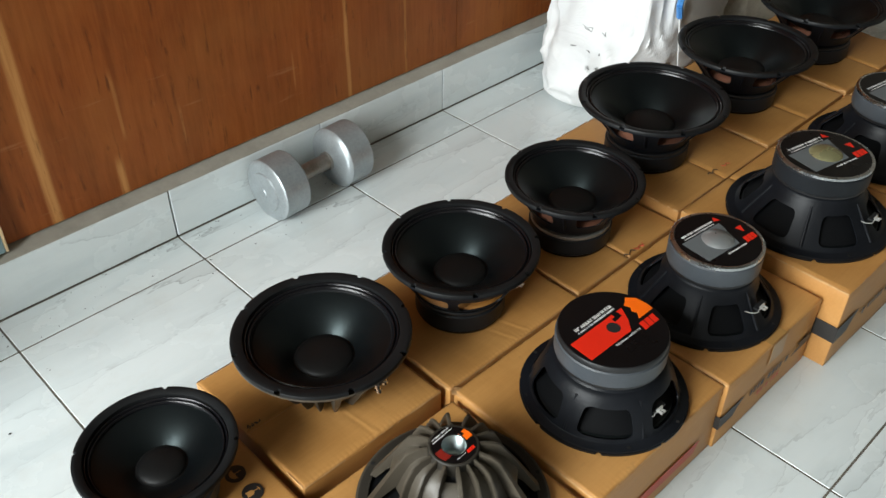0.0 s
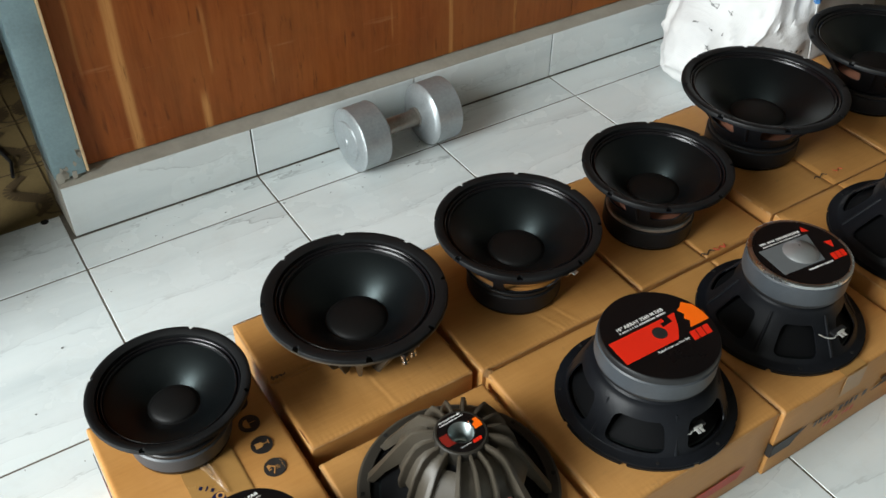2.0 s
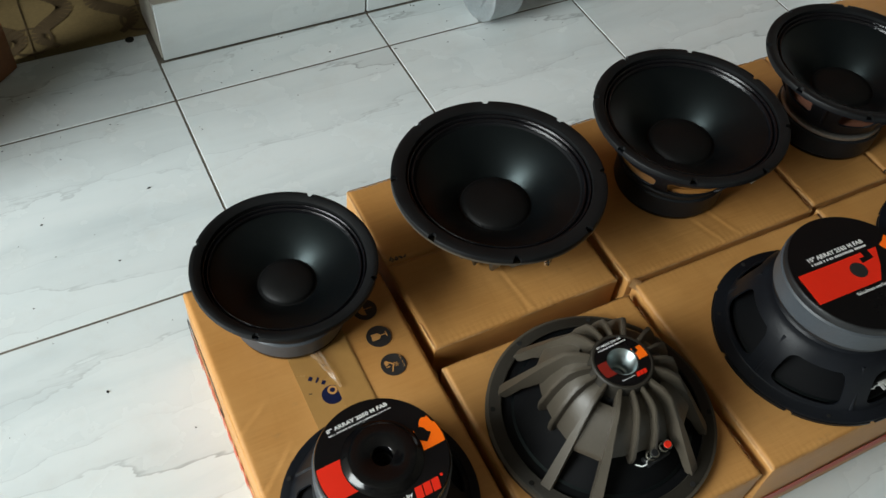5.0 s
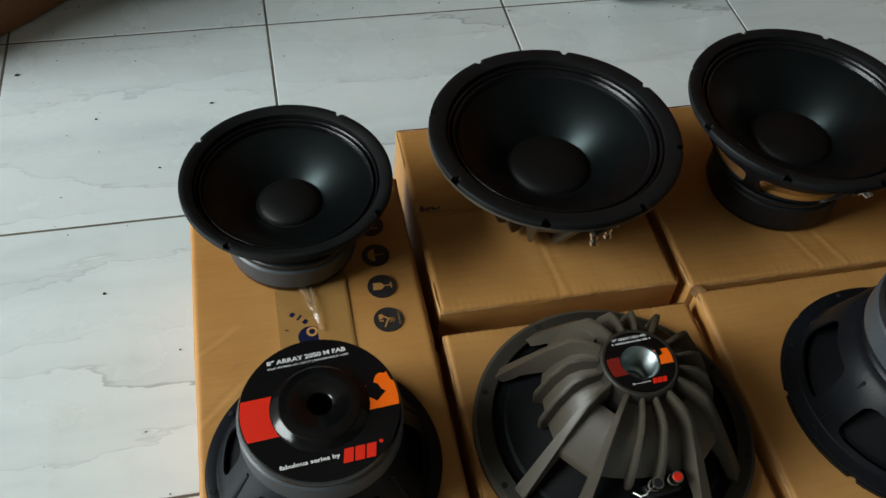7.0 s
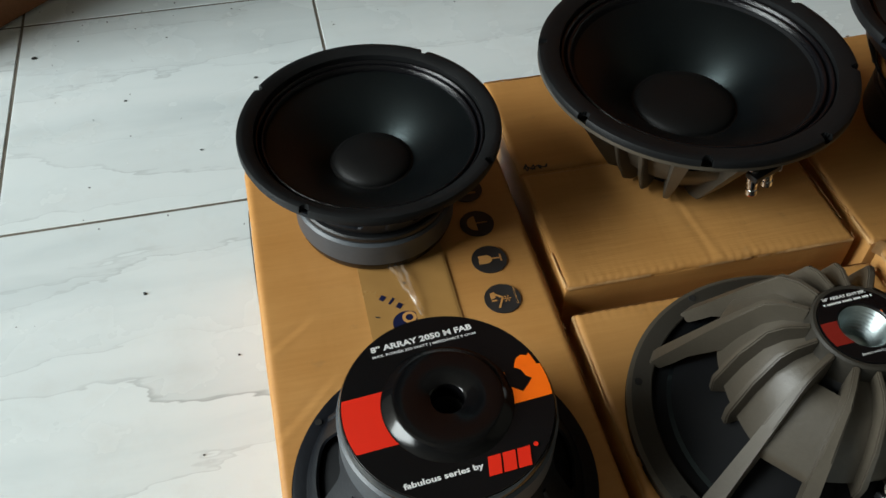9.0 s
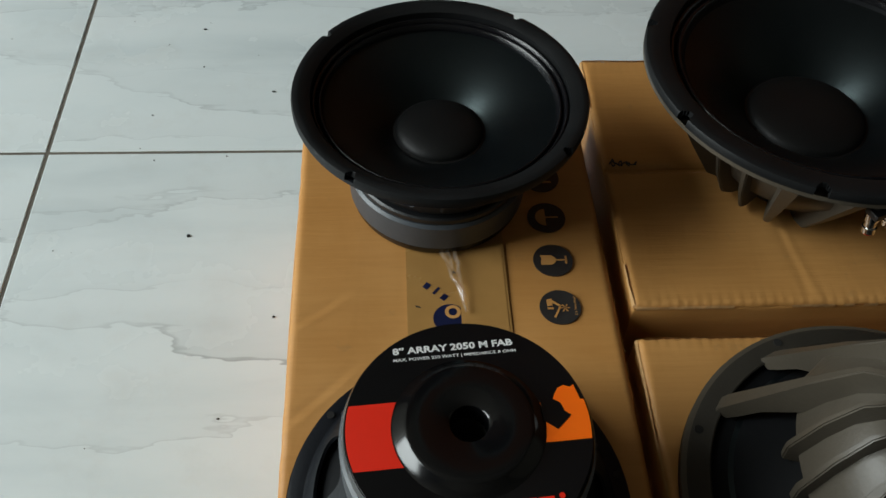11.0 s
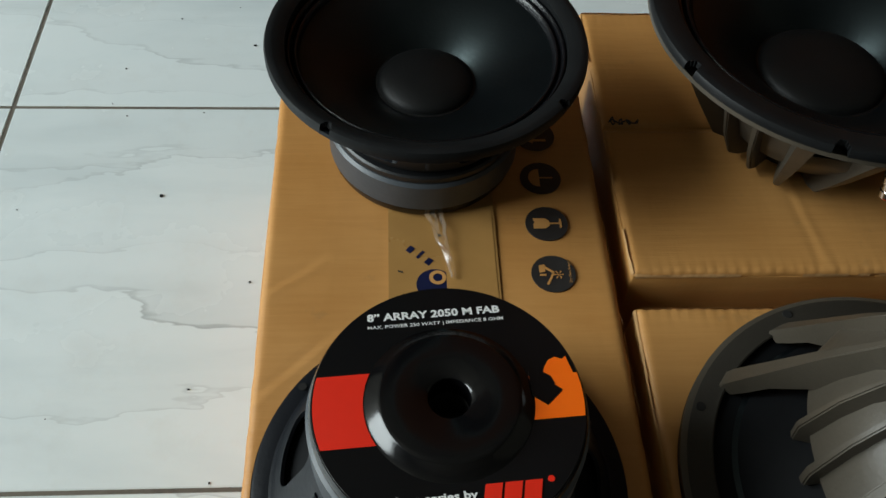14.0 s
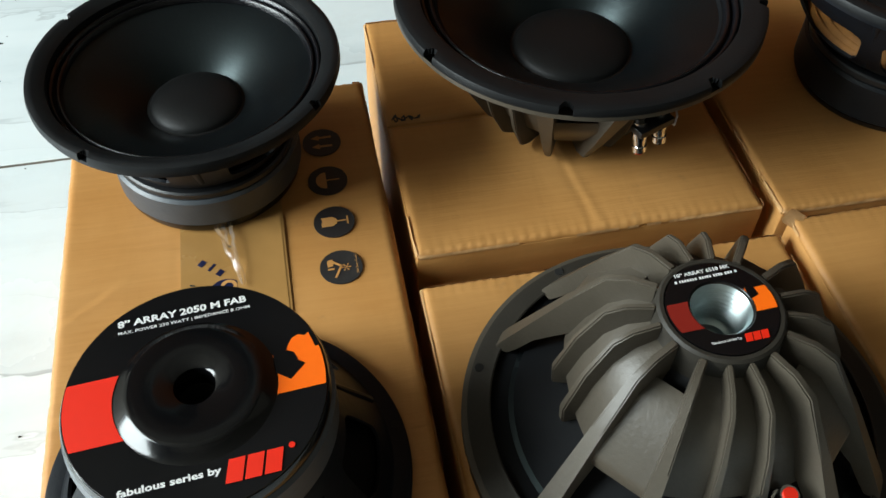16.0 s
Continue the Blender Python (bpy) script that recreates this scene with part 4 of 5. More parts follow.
# first carton, for the two small drivers
c1, w, d = carton(-0.515, -1.11, -0.276, -0.617, 0.148, "brown corrugated carton with round handling symbols and tape", None, seed=1, crease=((-0.117, -0.052, -0.076, -0.012), (-0.112, 0.03, -0.085, 0.05), (0.100, -0.20, 0.085, -0.12), (-0.06, 0.085, -0.035, 0.082)))
cx, cy = -0.3955, -0.8635
tape_strip(c1, -0.430 - cx, -d + 0.004, -0.355 - cx, d - 0.004, 0.148)
tape_strip(c1, -0.391 - cx, -0.90 - cy, -0.357 - cx, -0.762 - cy, 0.1484)
for k, y in enumerate((-0.689, -0.732, -0.775, -0.8185)):
    ic = part("symbol", disc(-0.318 - cx, y - cy, 0.0152, 0.1484, 0.1492, 48), INK, c1, "black round handling symbol", smooth=False)
    ox, oy, z0, z1 = -0.318 - cx, y - cy, 0.1493, 0.1496
    b = bmesh.new()
    if k == 2:
        plate([(ox - 0.0095, oy - 0.0045), (ox - 0.001, oy - 0.0045), (ox + 0.002, oy - 0.002), (ox + 0.002, oy + 0.002), (ox - 0.001, oy + 0.0045), (ox - 0.0095, oy + 0.0045), (ox - 0.0085, oy + 0.001), (ox - 0.0095, oy - 0.001)], z0, z1, b)
        plate([(ox + 0.002, oy - 0.0006), (ox + 0.0095, oy - 0.0006), (ox + 0.0095, oy + 0.0006), (ox + 0.002, oy + 0.0006)], z0, z1, b)
        plate([(ox + 0.0092, oy - 0.0038), (ox + 0.0106, oy - 0.0038), (ox + 0.0106, oy + 0.0038), (ox + 0.0092, oy + 0.0038)], z0, z1, b)
    elif k == 3:
        plate([(ox - 0.0095, oy + 0.0005), (ox - 0.0055, oy + 0.0015), (ox - 0.0055, oy + 0.0075), (ox - 0.0095, oy + 0.0065)], z0, z1, b)
        plate([(ox - 0.0055, oy + 0.006), (ox + 0.0012, oy + 0.001), (ox + 0.0005, oy - 0.0005), (ox - 0.006, oy + 0.0043)], z0, z1, b)
        plate([(ox + 0.0012, oy + 0.001), (ox - 0.004, oy - 0.0095), (ox - 0.0055, oy - 0.009), (ox - 0.0005, oy + 0.001)], z0, z1, b)
        plate([(ox - 0.0095, oy - 0.002), (ox - 0.005, oy - 0.002), (ox - 0.005, oy - 0.0005), (ox - 0.0095, oy - 0.0005)], z0, z1, b)
        for j in range(6):
            a = j * math.pi / 3
            plate([(ox + 0.0035, oy - 0.001), (ox + 0.0035 + 0.0034 * math.cos(a - 0.15), oy - 0.001 + 0.0034 * math.sin(a - 0.15)), (ox + 0.0035 + 0.0034 * math.cos(a + 0.15), oy - 0.001 + 0.0034 * math.sin(a + 0.15))], z0, z1, b)
    elif k == 1:
        n = 14
        plate([(ox - 0.001, oy - 0.0085)] + [(ox - 0.001 - 0.008 * math.sin(math.pi * i / n), oy - 0.0085 * math.cos(math.pi * i / n)) for i in range(n + 1)][1:], z0, z1, b)
        plate([(ox - 0.001, oy - 0.0005), (ox + 0.009, oy - 0.0005), (ox + 0.009, oy + 0.0005), (ox - 0.001, oy + 0.0005)], z0, z1, b)
    else:
        for s in (-0.005, 0.005):
            plate([(ox - 0.008, oy + s), (ox - 0.002, oy + s - 0.003), (ox - 0.002, oy + s - 0.001), (ox + 0.008, oy + s - 0.001), (ox + 0.008, oy + s + 0.001), (ox - 0.002, oy + s + 0.001), (ox - 0.002, oy + s + 0.003)], z0, z1, b)
    part("pictogram", b, CARD, ic, smooth=False)
    if k == 3:
        lettering("printed_line", "Do Not Step!", 0.0165, 0.0022, ox + 0.0125, oy - 0.0075, 0.1496, CARD, ic, 90)
mark = part("tape_mark", disc(-0.399 - cx, -0.827 - cy, 0.0125, 0.1493, 0.1496, 36), NAVY, c1, "navy printed mark on the tape", smooth=False)
part("mark_ring", lathe([(0.0032, 0.1499), (0.0058, 0.1499)], 32), CARD, mark, smooth=False).location = (-0.397 - cx, -0.8215 - cy, 0)
for k in range(3):
    b = bmesh.new()
    mx, my = -0.4150 + 0.0062 * k - cx, -0.7975 - 0.0052 * k - cy
    tall = (0.0026, 0.0044, 0.0026)[k]
    box(-0.0021 if k != 1 else -0.001, -0.0028, 0.1493, 0.0021 if k != 1 else 0.001, tall, 0.1496, 0, b)
    bmesh.ops.transform(b, matrix=Matrix.Translation((mx, my, 0)) @ Matrix.Rotation(radians(-40), 4, "Z"), verts=b.verts)
    part("tape_mark", b, NAVY, c1, "navy printed mark on the tape", smooth=False)
b = bmesh.new()
for bx, by in ((-0.396, -0.786), (-0.390, -0.793), (-0.383, -0.801), (-0.376, -0.808), (-0.424, -0.815)):
    plate([(bx - cx, by - cy), (bx + 0.0035 - cx, by - 0.001 - cy), (bx + 0.004 - cx, by - 0.0024 - cy), (bx + 0.0005 - cx, by - 0.0014 - cy)], 0.1493, 0.1496, b)
tagged(part("tape_print", b, INK, c1, "tiny dark print on the tape", smooth=False), kind="stuff")
# crinkled clear film that sticks up from the tape
b = bmesh.new()
rnd = random.Random(5)
for k in range(3):
    p = Vector((-0.404 + 0.005 * k - cx, -0.768 - cy, 0.1500))
    q = Vector((-0.387 + 0.0006 * k - cx, -0.824 - cy, 0.1500))
    last = None
    for i in range(9):
        f = i / 8
        m = p.lerp(q, f) + Vector((0.0012 * rnd.uniform(-1, 1), 0, 0.0025 * abs(rnd.uniform(-1, 1)) + 0.004 * math.sin(math.pi * f)))
        wd = 0.0015 * (1 - 0.6 * f)
        now = [b.verts.new(m + Vector((-wd, 0, rnd.uniform(0, 0.0015)))), b.verts.new(m + Vector((wd, 0.001, rnd.uniform(0, 0.002))))]
        if last:
            b.faces.new((last[0], last[1], now[1], now[0]))
        last = now
film = part("film_tail", b, FILM, c1, "crinkled clear film end of the tape", smooth=False)
# print on the side that looks to the entrance
b = bmesh.new()
box(-w - 0.0026, -d + 0.01, 0.058, -w - 0.002, d - 0.004, 0.067, 0, b)
part("side_band", b, RED_INK, c1, "red printed stripe on the side", smooth=False)
f = bars(-d + 0.01, 0.028, d - 0.02, 0.022, 0, random.Random(9), 0.1)
bmesh.ops.transform(f, matrix=Matrix.Translation((-w - 0.0024, 0, 0)) @ Matrix.Rotation(radians(-90), 4, "Z") @ Matrix.Rotation(radians(90), 4, "X"), verts=f.verts)
part("side_print", f, RED_INK, c1, "row of unreadable red print on the side", smooth=False)
pts = [(-w - 0.0022, 0.17 + 0.075 * math.cos(a), 0.088 + 0.03 * math.sin(a)) for a in [i * 0.2618 for i in range(25)]]
part("oval_print", wire(pts, 0.0006), INK, c1, "thin oval print on the side")

c2, w, d = carton(-0.264, -0.821, 0.003, -0.541, 0.151, "brown corrugated carton with a folded flap and ink scribble", "x", 0.5, seed=2, crease=((0.006, -0.134, -0.002, -0.05),))
rnd = random.Random(8)
b = wire([(-w + 0.005 + 0.0011 * k + 0.003 * math.sin(k * 1.1), 0.005 + 0.0045 * math.sin(k * 1.7) * (1 - k / 28) + rnd.uniform(-0.001, 0.001), 0.1517) for k in range(22)], 0.0006)
part("scribble", b, INK, c2, "dark pen scribble")

c4, w, d = carton(-0.266, -1.118, 0.006, -0.843, 0.145, "brown corrugated carton under the finned driver", None, seed=4)
c3b, w, d = carton(0.014, -0.829, 0.331, -0.545, 0.150, "brown corrugated carton with shallow creases", None, seed=5, crease=((0.0, -0.13, -0.03, -0.04), (0.03, -0.13, 0.0, -0.04)))
c3, w, d = carton(0.016, -1.121, 0.333, -0.835, 0.150, "brown corrugated carton with a red printed stripe", None, seed=6)
f = plate([(-w + 0.02, 0.036), (0.100, 0.036), (0.112, 0.058), (-w + 0.02, 0.058)], 0, 0.0005)
bmesh.ops.transform(f, matrix=Matrix.Translation((0, -d - 0.0022, 0)) @ Matrix.Rotation(radians(90), 4, "X"), verts=f.verts)
part("front_band", f, RED_INK, c3, "red printed stripe", smooth=False)
c4b, w, d = carton(0.337, -0.823, 0.640, -0.53, 0.150, "brown corrugated carton with a taped middle seam", "y", 0.49, seed=7)
part("scribble", wire([(-0.01 + 0.006 * k, -d + 0.008 + 0.004 * math.sin(k * 2.1), 0.1515) for k in range(6)], 0.001), INK, c4b, "dark pen mark")
part("thread", wire([(0.022 + 0.005 * k, -d + 0.006 + 0.005 * math.cos(k * 2.4), 0.152) for k in range(6)], 0.0009), RED_INK, c4b, "red thread on the seam")
c4f, w, d = carton(0.335, -1.127, 0.637, -0.829, 0.150, "brown corrugated carton with black band and taped seam", "y", 0.5, seed=8)
side_band(c4f, w, d, 0.050, 0.077, 0.1, -w + 0.055, INK)
tape_strip(c4f, -0.02, -d, 0.028, -d + 0.06, 0.150, 0.045, -d)
front_bars(c4f, w, d, -0.06, 0.06, 0.06, 0.013, INK, 4)
front_bars(c4f, w, d, -0.03, 0.04, 0.04, 0.010, RED_INK, 5)
f = plate([(0.1 - 0.02, 0.058), (0.145, 0.058), (0.145, 0.078), (0.095, 0.078), (0.105, 0.068)], 0, 0.0005)
bmesh.ops.transform(f, matrix=Matrix.Translation((0, -d - 0.0022, 0)) @ Matrix.Rotation(radians(90), 4, "X"), verts=f.verts)
part("front_band", f, INK, c4f, "black printed band end", smooth=False)
c5b, w, d = carton(0.648, -0.815, 0.985, -0.475, 0.171, "large brown corrugated carton with pen mark", "y", 0.5, seed=9)
part("scribble", wire([(-0.02 + 0.006 * k, -d + 0.03 + 0.004 * math.sin(k * 2.1), 0.1725) for k in range(6)], 0.001), INK, c5b, "dark pen mark")
part("thread", wire([(0.03 + 0.005 * k, -d + 0.026 + 0.004 * math.cos(k * 2.4), 0.173) for k in range(5)], 0.0009), RED_INK, c5b, "red thread on the seam")
c5, w, d = carton(0.645, -1.165, 0.985, -0.822, 0.178, "large brown corrugated carton with black band", "y", 0.5, seed=10)
side_band(c5, w, d, 0.064, 0.100, 2 * d, -w + 0.06, INK)
front_bars(c5, w, d, -0.07, 0.10, 0.07, 0.014, INK, 6)
c6b, w, d = carton(0.990, -0.812, 1.328, -0.475, 0.172, "large brown corrugated carton", "y", 0.5, seed=11)
c6, w, d = carton(0.992, -1.155, 1.33, -0.82, 0.174, "large brown corrugated carton with black band", "y", 0.5, seed=12)
side_band(c6, w, d, 0.064, 0.100, 0.1, -w + 0.06, INK)
c7b, w, d = carton(1.335, -0.815, 1.675, -0.475, 0.176, "large brown corrugated carton at the row's end", "y", 0.5, seed=13)
c7, w, d = carton(1.337, -1.15, 1.675, -0.823, 0.174, "large brown corrugated carton at the row's end", "y", 0.5, seed=14)

# ---------------------------------------------------------------- drivers on the cartons
SMALL = dict(gi=0.875, dip=0.003, bulge=0.30, plate_high=0.008, R=0.1068, H=0.107, Rm=0.0692, hm=0.040, windows=6, half=15, rows=(5, 27), cap=0.31, depth=0.0285, turn=53, notches=4, spider=PAPER, coil=BLACK, rolls=2)
MID = dict(R=0.1305, H=0.1335, Rm=0.0845, hm=0.046, flare=0.6, windows=6, half=21, rows=(8, 31), cap=0.34, depth=0.044, turn=10, rolls=2)
MID_B = dict(MID, Rm=0.078, flare=1.3, windows=6, half=17, rows=(9, 31), coil=PINK, spider=PINK, basket=CAST)
BIG = dict(gi=0.9, R=0.1525, H=0.137, Rm=0.0865, hm=0.046, windows=6, half=17, rows=(9, 31), cap=0.33, depth=0.05, turn=12, spider=PINK, coil=PINK, rolls=2, flare=1.25)

driver((-0.4037, -0.7015, 0.1495), 0, dict(SMALL), False, "small black driver lying cone up on its grey magnet")
neo_driver((-0.120, -0.692, 0.151), 207, False, "wide black driver with finned taupe basket, cone up")
driver((0.165, -0.699, 0.1505), 0, dict(MID, Rm=0.077, magnet=DARK_MAGNET, term=-75, side=(0.105, 0.095), half=25, rows=(4, 22), spin=8, spider_out=1.08), False, "black driver lying cone up, amber spider showing")
driver((0.4593, -0.698, 0.1505), 0, dict(MID_B, R=0.128, magnet=DARK_MAGNET, front_plate=STEEL), False, "black driver lying cone up, rust-coloured spider showing")
driver((0.7727, -0.644, 0.1715), 0, dict(BIG, magnet=DARK_MAGNET), False, "large black driver lying cone up")
driver((1.125, -0.6455, 0.1725), 0, dict(BIG, magnet=DARK_MAGNET), False, "large black driver lying cone up, dark green sheen")
driver((1.47, -0.65, 0.1765), 0, dict(BIG, magnet=DARK_MAGNET), False, "large black driver lying cone up at the row's end")

rnd = random.Random(2)
d8 = driver((-0.401, -0.9695, 0.1495), 0, dict(SMALL, spin=10), True, "small black driver lying magnet up, red and orange sticker")
st, r, z = label_ring(d8, SMALL, 0.041, 4.5, (), rnd)
Hs = SMALL["H"]
part("pole_dome", lathe([(0.0105, Hs - 0.012), (0.0105, Hs + 0.0040), (0.0125, Hs + 0.0054), (0.0325, Hs + 0.0058), (0.0338, Hs + 0.0055), (0.0348, Hs + 0.0048), (0.0398, Hs + 0.0006), (0.0415, Hs + 0.0001), (0.042, Hs - 0.001)], 96), PLATE, d8, "raised gloss black centre with a bore")
part("red_field", ring_band(-r, 0, -0.0195, 0.0185, 0.0412, r - 0.0006, z), RED, st, "red printed field", smooth=False)
part("orange_field", ring_band(0, r, -0.0135, 0.010, 0.0412, r - 0.0006, z), ORANGE, st, "orange printed field", smooth=False)
part("orange_tip", plate([(0.047, 0.010), (0.0625, 0.010), (0.0605, 0.0195), (0.0585, 0.0180), (0.055, 0.0195), (0.0515, 0.0180), (0.049, 0.0145)], z - 0.0002, z), ORANGE, st, "orange arrow tip", smooth=False)
part("arrow_notch", plate([(0.0405, 0.001), (0.0525, 0.0045), (0.051, 0.009), (0.046, 0.0125), (0.0405, 0.012)], z, z + 0.0002), STICKER, st, smooth=False)
part("arrow_notch", plate([(0.0405, -0.001), (0.047, -0.0065), (0.0555, 0.001), (0.0505, 0.0055), (0.0405, 0.006)], z, z + 0.0003), STICKER, st, smooth=False)
lettering("printed_line", "8” ARRAY 2050 M FAB", 0.0680, 0.0046, -0.0360, 0.0478, z, WHITE, st, bold=0.035)
lettering("printed_line", "MAX. POWER 250 WATT | IMPEDANCE 8 OHM", 0.0690, 0.0026, -0.036, 0.0428, z, WHITE, st)
lettering("printed_line", "fabulous series by", 0.0485, 0.0050, -0.0412, -0.0500, z, WHITE, st, bold=0.03)
brand_block(0.0082, -0.0550, 0.0275, 0.0122, z, st)
part("mark_dot", disc(0.0415, -0.0430, 0.0016, z, z + 0.0002, 16), RED, st, smooth=False)

dn = neo_driver((-0.127, -0.9785, 0.146), 0, True, "driver with finned taupe cast basket lying magnet up")
H = 0.122
st = part("sticker", lathe([(0.0172, H - 0.0002), (0.0176, H + 0.0003), (0.0296, H + 0.0003), (0.0296, H - 0.001)], 72), STICKER, dn, "small round black sticker with red and orange")
st.rotation_euler = (0, 0, radians(3))
z = H + 0.0007
# same red as the other stickers, with its shade put into the colour
part("red_field", ring_band(-0.0294, 0, -0.0105, 0.0075, 0.0178, 0.0292, z), SHADED_RED, st, "red printed field", smooth=False)
part("orange_field", ring_band(0, 0.0294, -0.007, 0.008, 0.0178, 0.0292, z), ORANGE, st, "orange printed field", smooth=False)
part("arrow_notch", plate([(0.017, 0.001), (0.0222, 0.003), (0.0215, 0.009), (0.017, 0.009)], z, z + 0.0002), STICKER, st, smooth=False)
lettering("printed_line", "10” ARRAY 6510 MK", 0.032, 0.0026, -0.0165, 0.0232, z, WHITE, st, bold=0.035)
part("small_print", bars(-0.018, 0.0195, 0.018, 0.0015, z, rnd), WHITE, st, "line of tiny white print", smooth=False)
lettering("printed_line", "fabulous series by", 0.0165, 0.0022, -0.0152, -0.0215, z, WHITE, st)
brand_block(0.0025, -0.0235, 0.0135, 0.0050, z, st)

d3 = driver((0.1845, -0.9955, 0.1505), 0, dict(MID, term=93, side=(0.099, 0.090), spin=22, plate_high=0.0105, plate=BLACK), True, "black driver lying magnet up, red and orange sticker")
st, r, z = label_ring(d3, MID, 0.0105, -1, (), rnd)
part("red_field", plate([(-0.0755, -0.0215), (0.015, -0.0215), (0.030, -0.004), (0.0435, 0.0195), (-0.0735, 0.0195)], z - 0.0002, z), RED, st, "red printed field", smooth=False)
# flat near-black disc stands for the shade in the bore
part("bore", disc(0, 0, 0.0105, z, z + 0.0004, 36), HOLE, st, "flat dark disc for the centre bore's shade", smooth=False)
part("arrow_notch", plate([(0.012, 0.006), (0.03, 0.008), (0.03, 0.02), (0.02, 0.02), (0.02, 0.013), (0.012, 0.013)], z, z + 0.0003), STICKER, st, smooth=False)
part("orange_field", plate([(0.044, -0.0135), (0.078, -0.0135), (0.0795, 0.0), (0.0775, 0.018), (0.066, 0.0305), (0.058, 0.024), (0.050, 0.0205), (0.054, 0.010), (0.048, 0.004), (0.052, -0.003)], z - 0.0002, z), ORANGE, st, "orange printed field", smooth=False)
lettering("printed_line", "10” ARRAY 2560 M FAB", 0.082, 0.0062, -0.0475, 0.030, z, WHITE, st, bold=0.035)
part("small_print", bars(-0.048, 0.0245, 0.036, 0.0028, z, rnd), WHITE, st, "line of tiny white print", smooth=False)
lettering("printed_line", "fabulous series by", 0.055, 0.0055, -0.026, -0.030, z, WHITE, st)
brand_block(0.0315, -0.035, 0.034, 0.0155, z, st)


def dome_driver(loc, spec, label, dome, turn, spin):
    e = driver(loc, 0, spec, True, label)
    s, r, z = label_ring(e, spec, 0.0105, turn, (), rnd)
    part("trim_ring", lathe([(r - 0.0035, spec["H"] + 0.0004), (r, spec["H"] + 0.0008), (r + 0.0024, spec["H"] - 0.0005), (r + 0.0028, spec["H"] - 0.005)], 96), RIM, e, "bright bare metal rim")
    q = r - 0.006
    part("grey_field", plate([(-0.84 * q, -0.42 * q), (0.30 * q, -0.42 * q), (0.55 * q, 0.40 * q), (-0.84 * q, 0.40 * q)], z - 0.0002, z), PANEL_GREY, s, "satin grey printed field", smooth=False)
    part("dome", lathe([(0.36 * r, spec["H"] + 0.0006), (0.32 * r, spec["H"] + 0.0035), (0.2 * r, spec["H"] + 0.0075), (0.08 * r, spec["H"] + 0.0092), (0, spec["H"] + 0.0094)], 64), dome, e, "domed satin metal centre cover")
    part("title_print", bars(-0.66 * q, 0.52 * q, 0.42 * q, 0.06 * q, z, rnd), WHITE, s, "line of unreadable white print", smooth=False)
    part("small_print", bars(-0.66 * q, 0.44 * q, 0.42 * q, 0.03 * q, z, rnd), WHITE, s, "line of tiny white print", smooth=False)
    part("small_print", bars(-0.25 * q, -0.55 * q, 0.42 * q, 0.045 * q, z, rnd), WHITE, s, "line of tiny white print", smooth=False)
    brand_block(0.48 * q, -0.52 * q, 0.40 * q, 0.2 * q, z, s)
    part("red_mark", plate([(0.50 * q, 0.52 * q), (0.68 * q, 0.46 * q), (0.60 * q, 0.66 * q)], z - 0.0002, z), RED, s, "small red triangle", smooth=False)
    part("red_mark", plate([(0.78 * q, -0.20 * q), (0.90 * q, 0.02 * q), (0.70 * q, 0.04 * q)], z - 0.0002, z), RED, s, "small red triangle", smooth=False)
    return e


dome_driver((0.4805, -0.984, 0.1505), dict(MID_B, term=89, side=(0.099, 0.084), spin=8, plate=CHROME), "black driver lying magnet up with silver dome sticker", DOME_GREY, -6, 8)
dome_driver((0.807, -0.997, 0.1785), dict(BIG, term=88, side=(0.116, 0.085), spin=8, magnet=DARK_MAGNET), "large black driver lying magnet up with olive dome sticker", DOME_GOLD, -12, 8)
dome_driver((1.15, -0.985, 0.1745), dict(BIG, term=75, side=(0.118, 0.07), spin=0), "large black driver lying magnet up with dark sticker", DOME_GREY, -10, 0)

# ---------------------------------------------------------------- dumbbell
db = thing("dumbbell", (0.316, -0.0775, 0.0), 2, "silver-painted iron dumbbell on the tiles by the plinth", "dumbbell")
for s in (-1, 1):
    for_turn = Matrix.Translation((-0.096 if s < 0 else 0.089, 0, 0.0715)) @ Matrix.Rotation(radians(90 * s), 4, "Y")
    b = lathe([(0, 0.046), (0.010, 0.046), (0.0125, 0.0440), (0.030, 0.0432), (0.044, 0.0405), (0.046, 0.0375), (0.060, 0.0355), (0.0690, 0.0335), (0.0715, 0.031), (0.0715, -0.029), (0.0690, -0.0325), (0.060, -0.0385), (0.03, -0.0465), (0, -0.0465)], 72)
    bmesh.ops.transform(b, matrix=for_turn, verts=b.verts)
    part("head", b, SILVER, db, "short thick silver cylinder head with coned faces")
part("grip", rod((-0.05, 0, 0.0715), (0.05, 0, 0.0715), 0.0185, None, 28), STEEL, db, "worn bare steel grip")
for x in (-0.044, 0.044):
    part("collar", rod((x - 0.006, 0, 0.0715), (x + 0.006, 0, 0.0715), 0.0225, None, 28), STEEL, db)


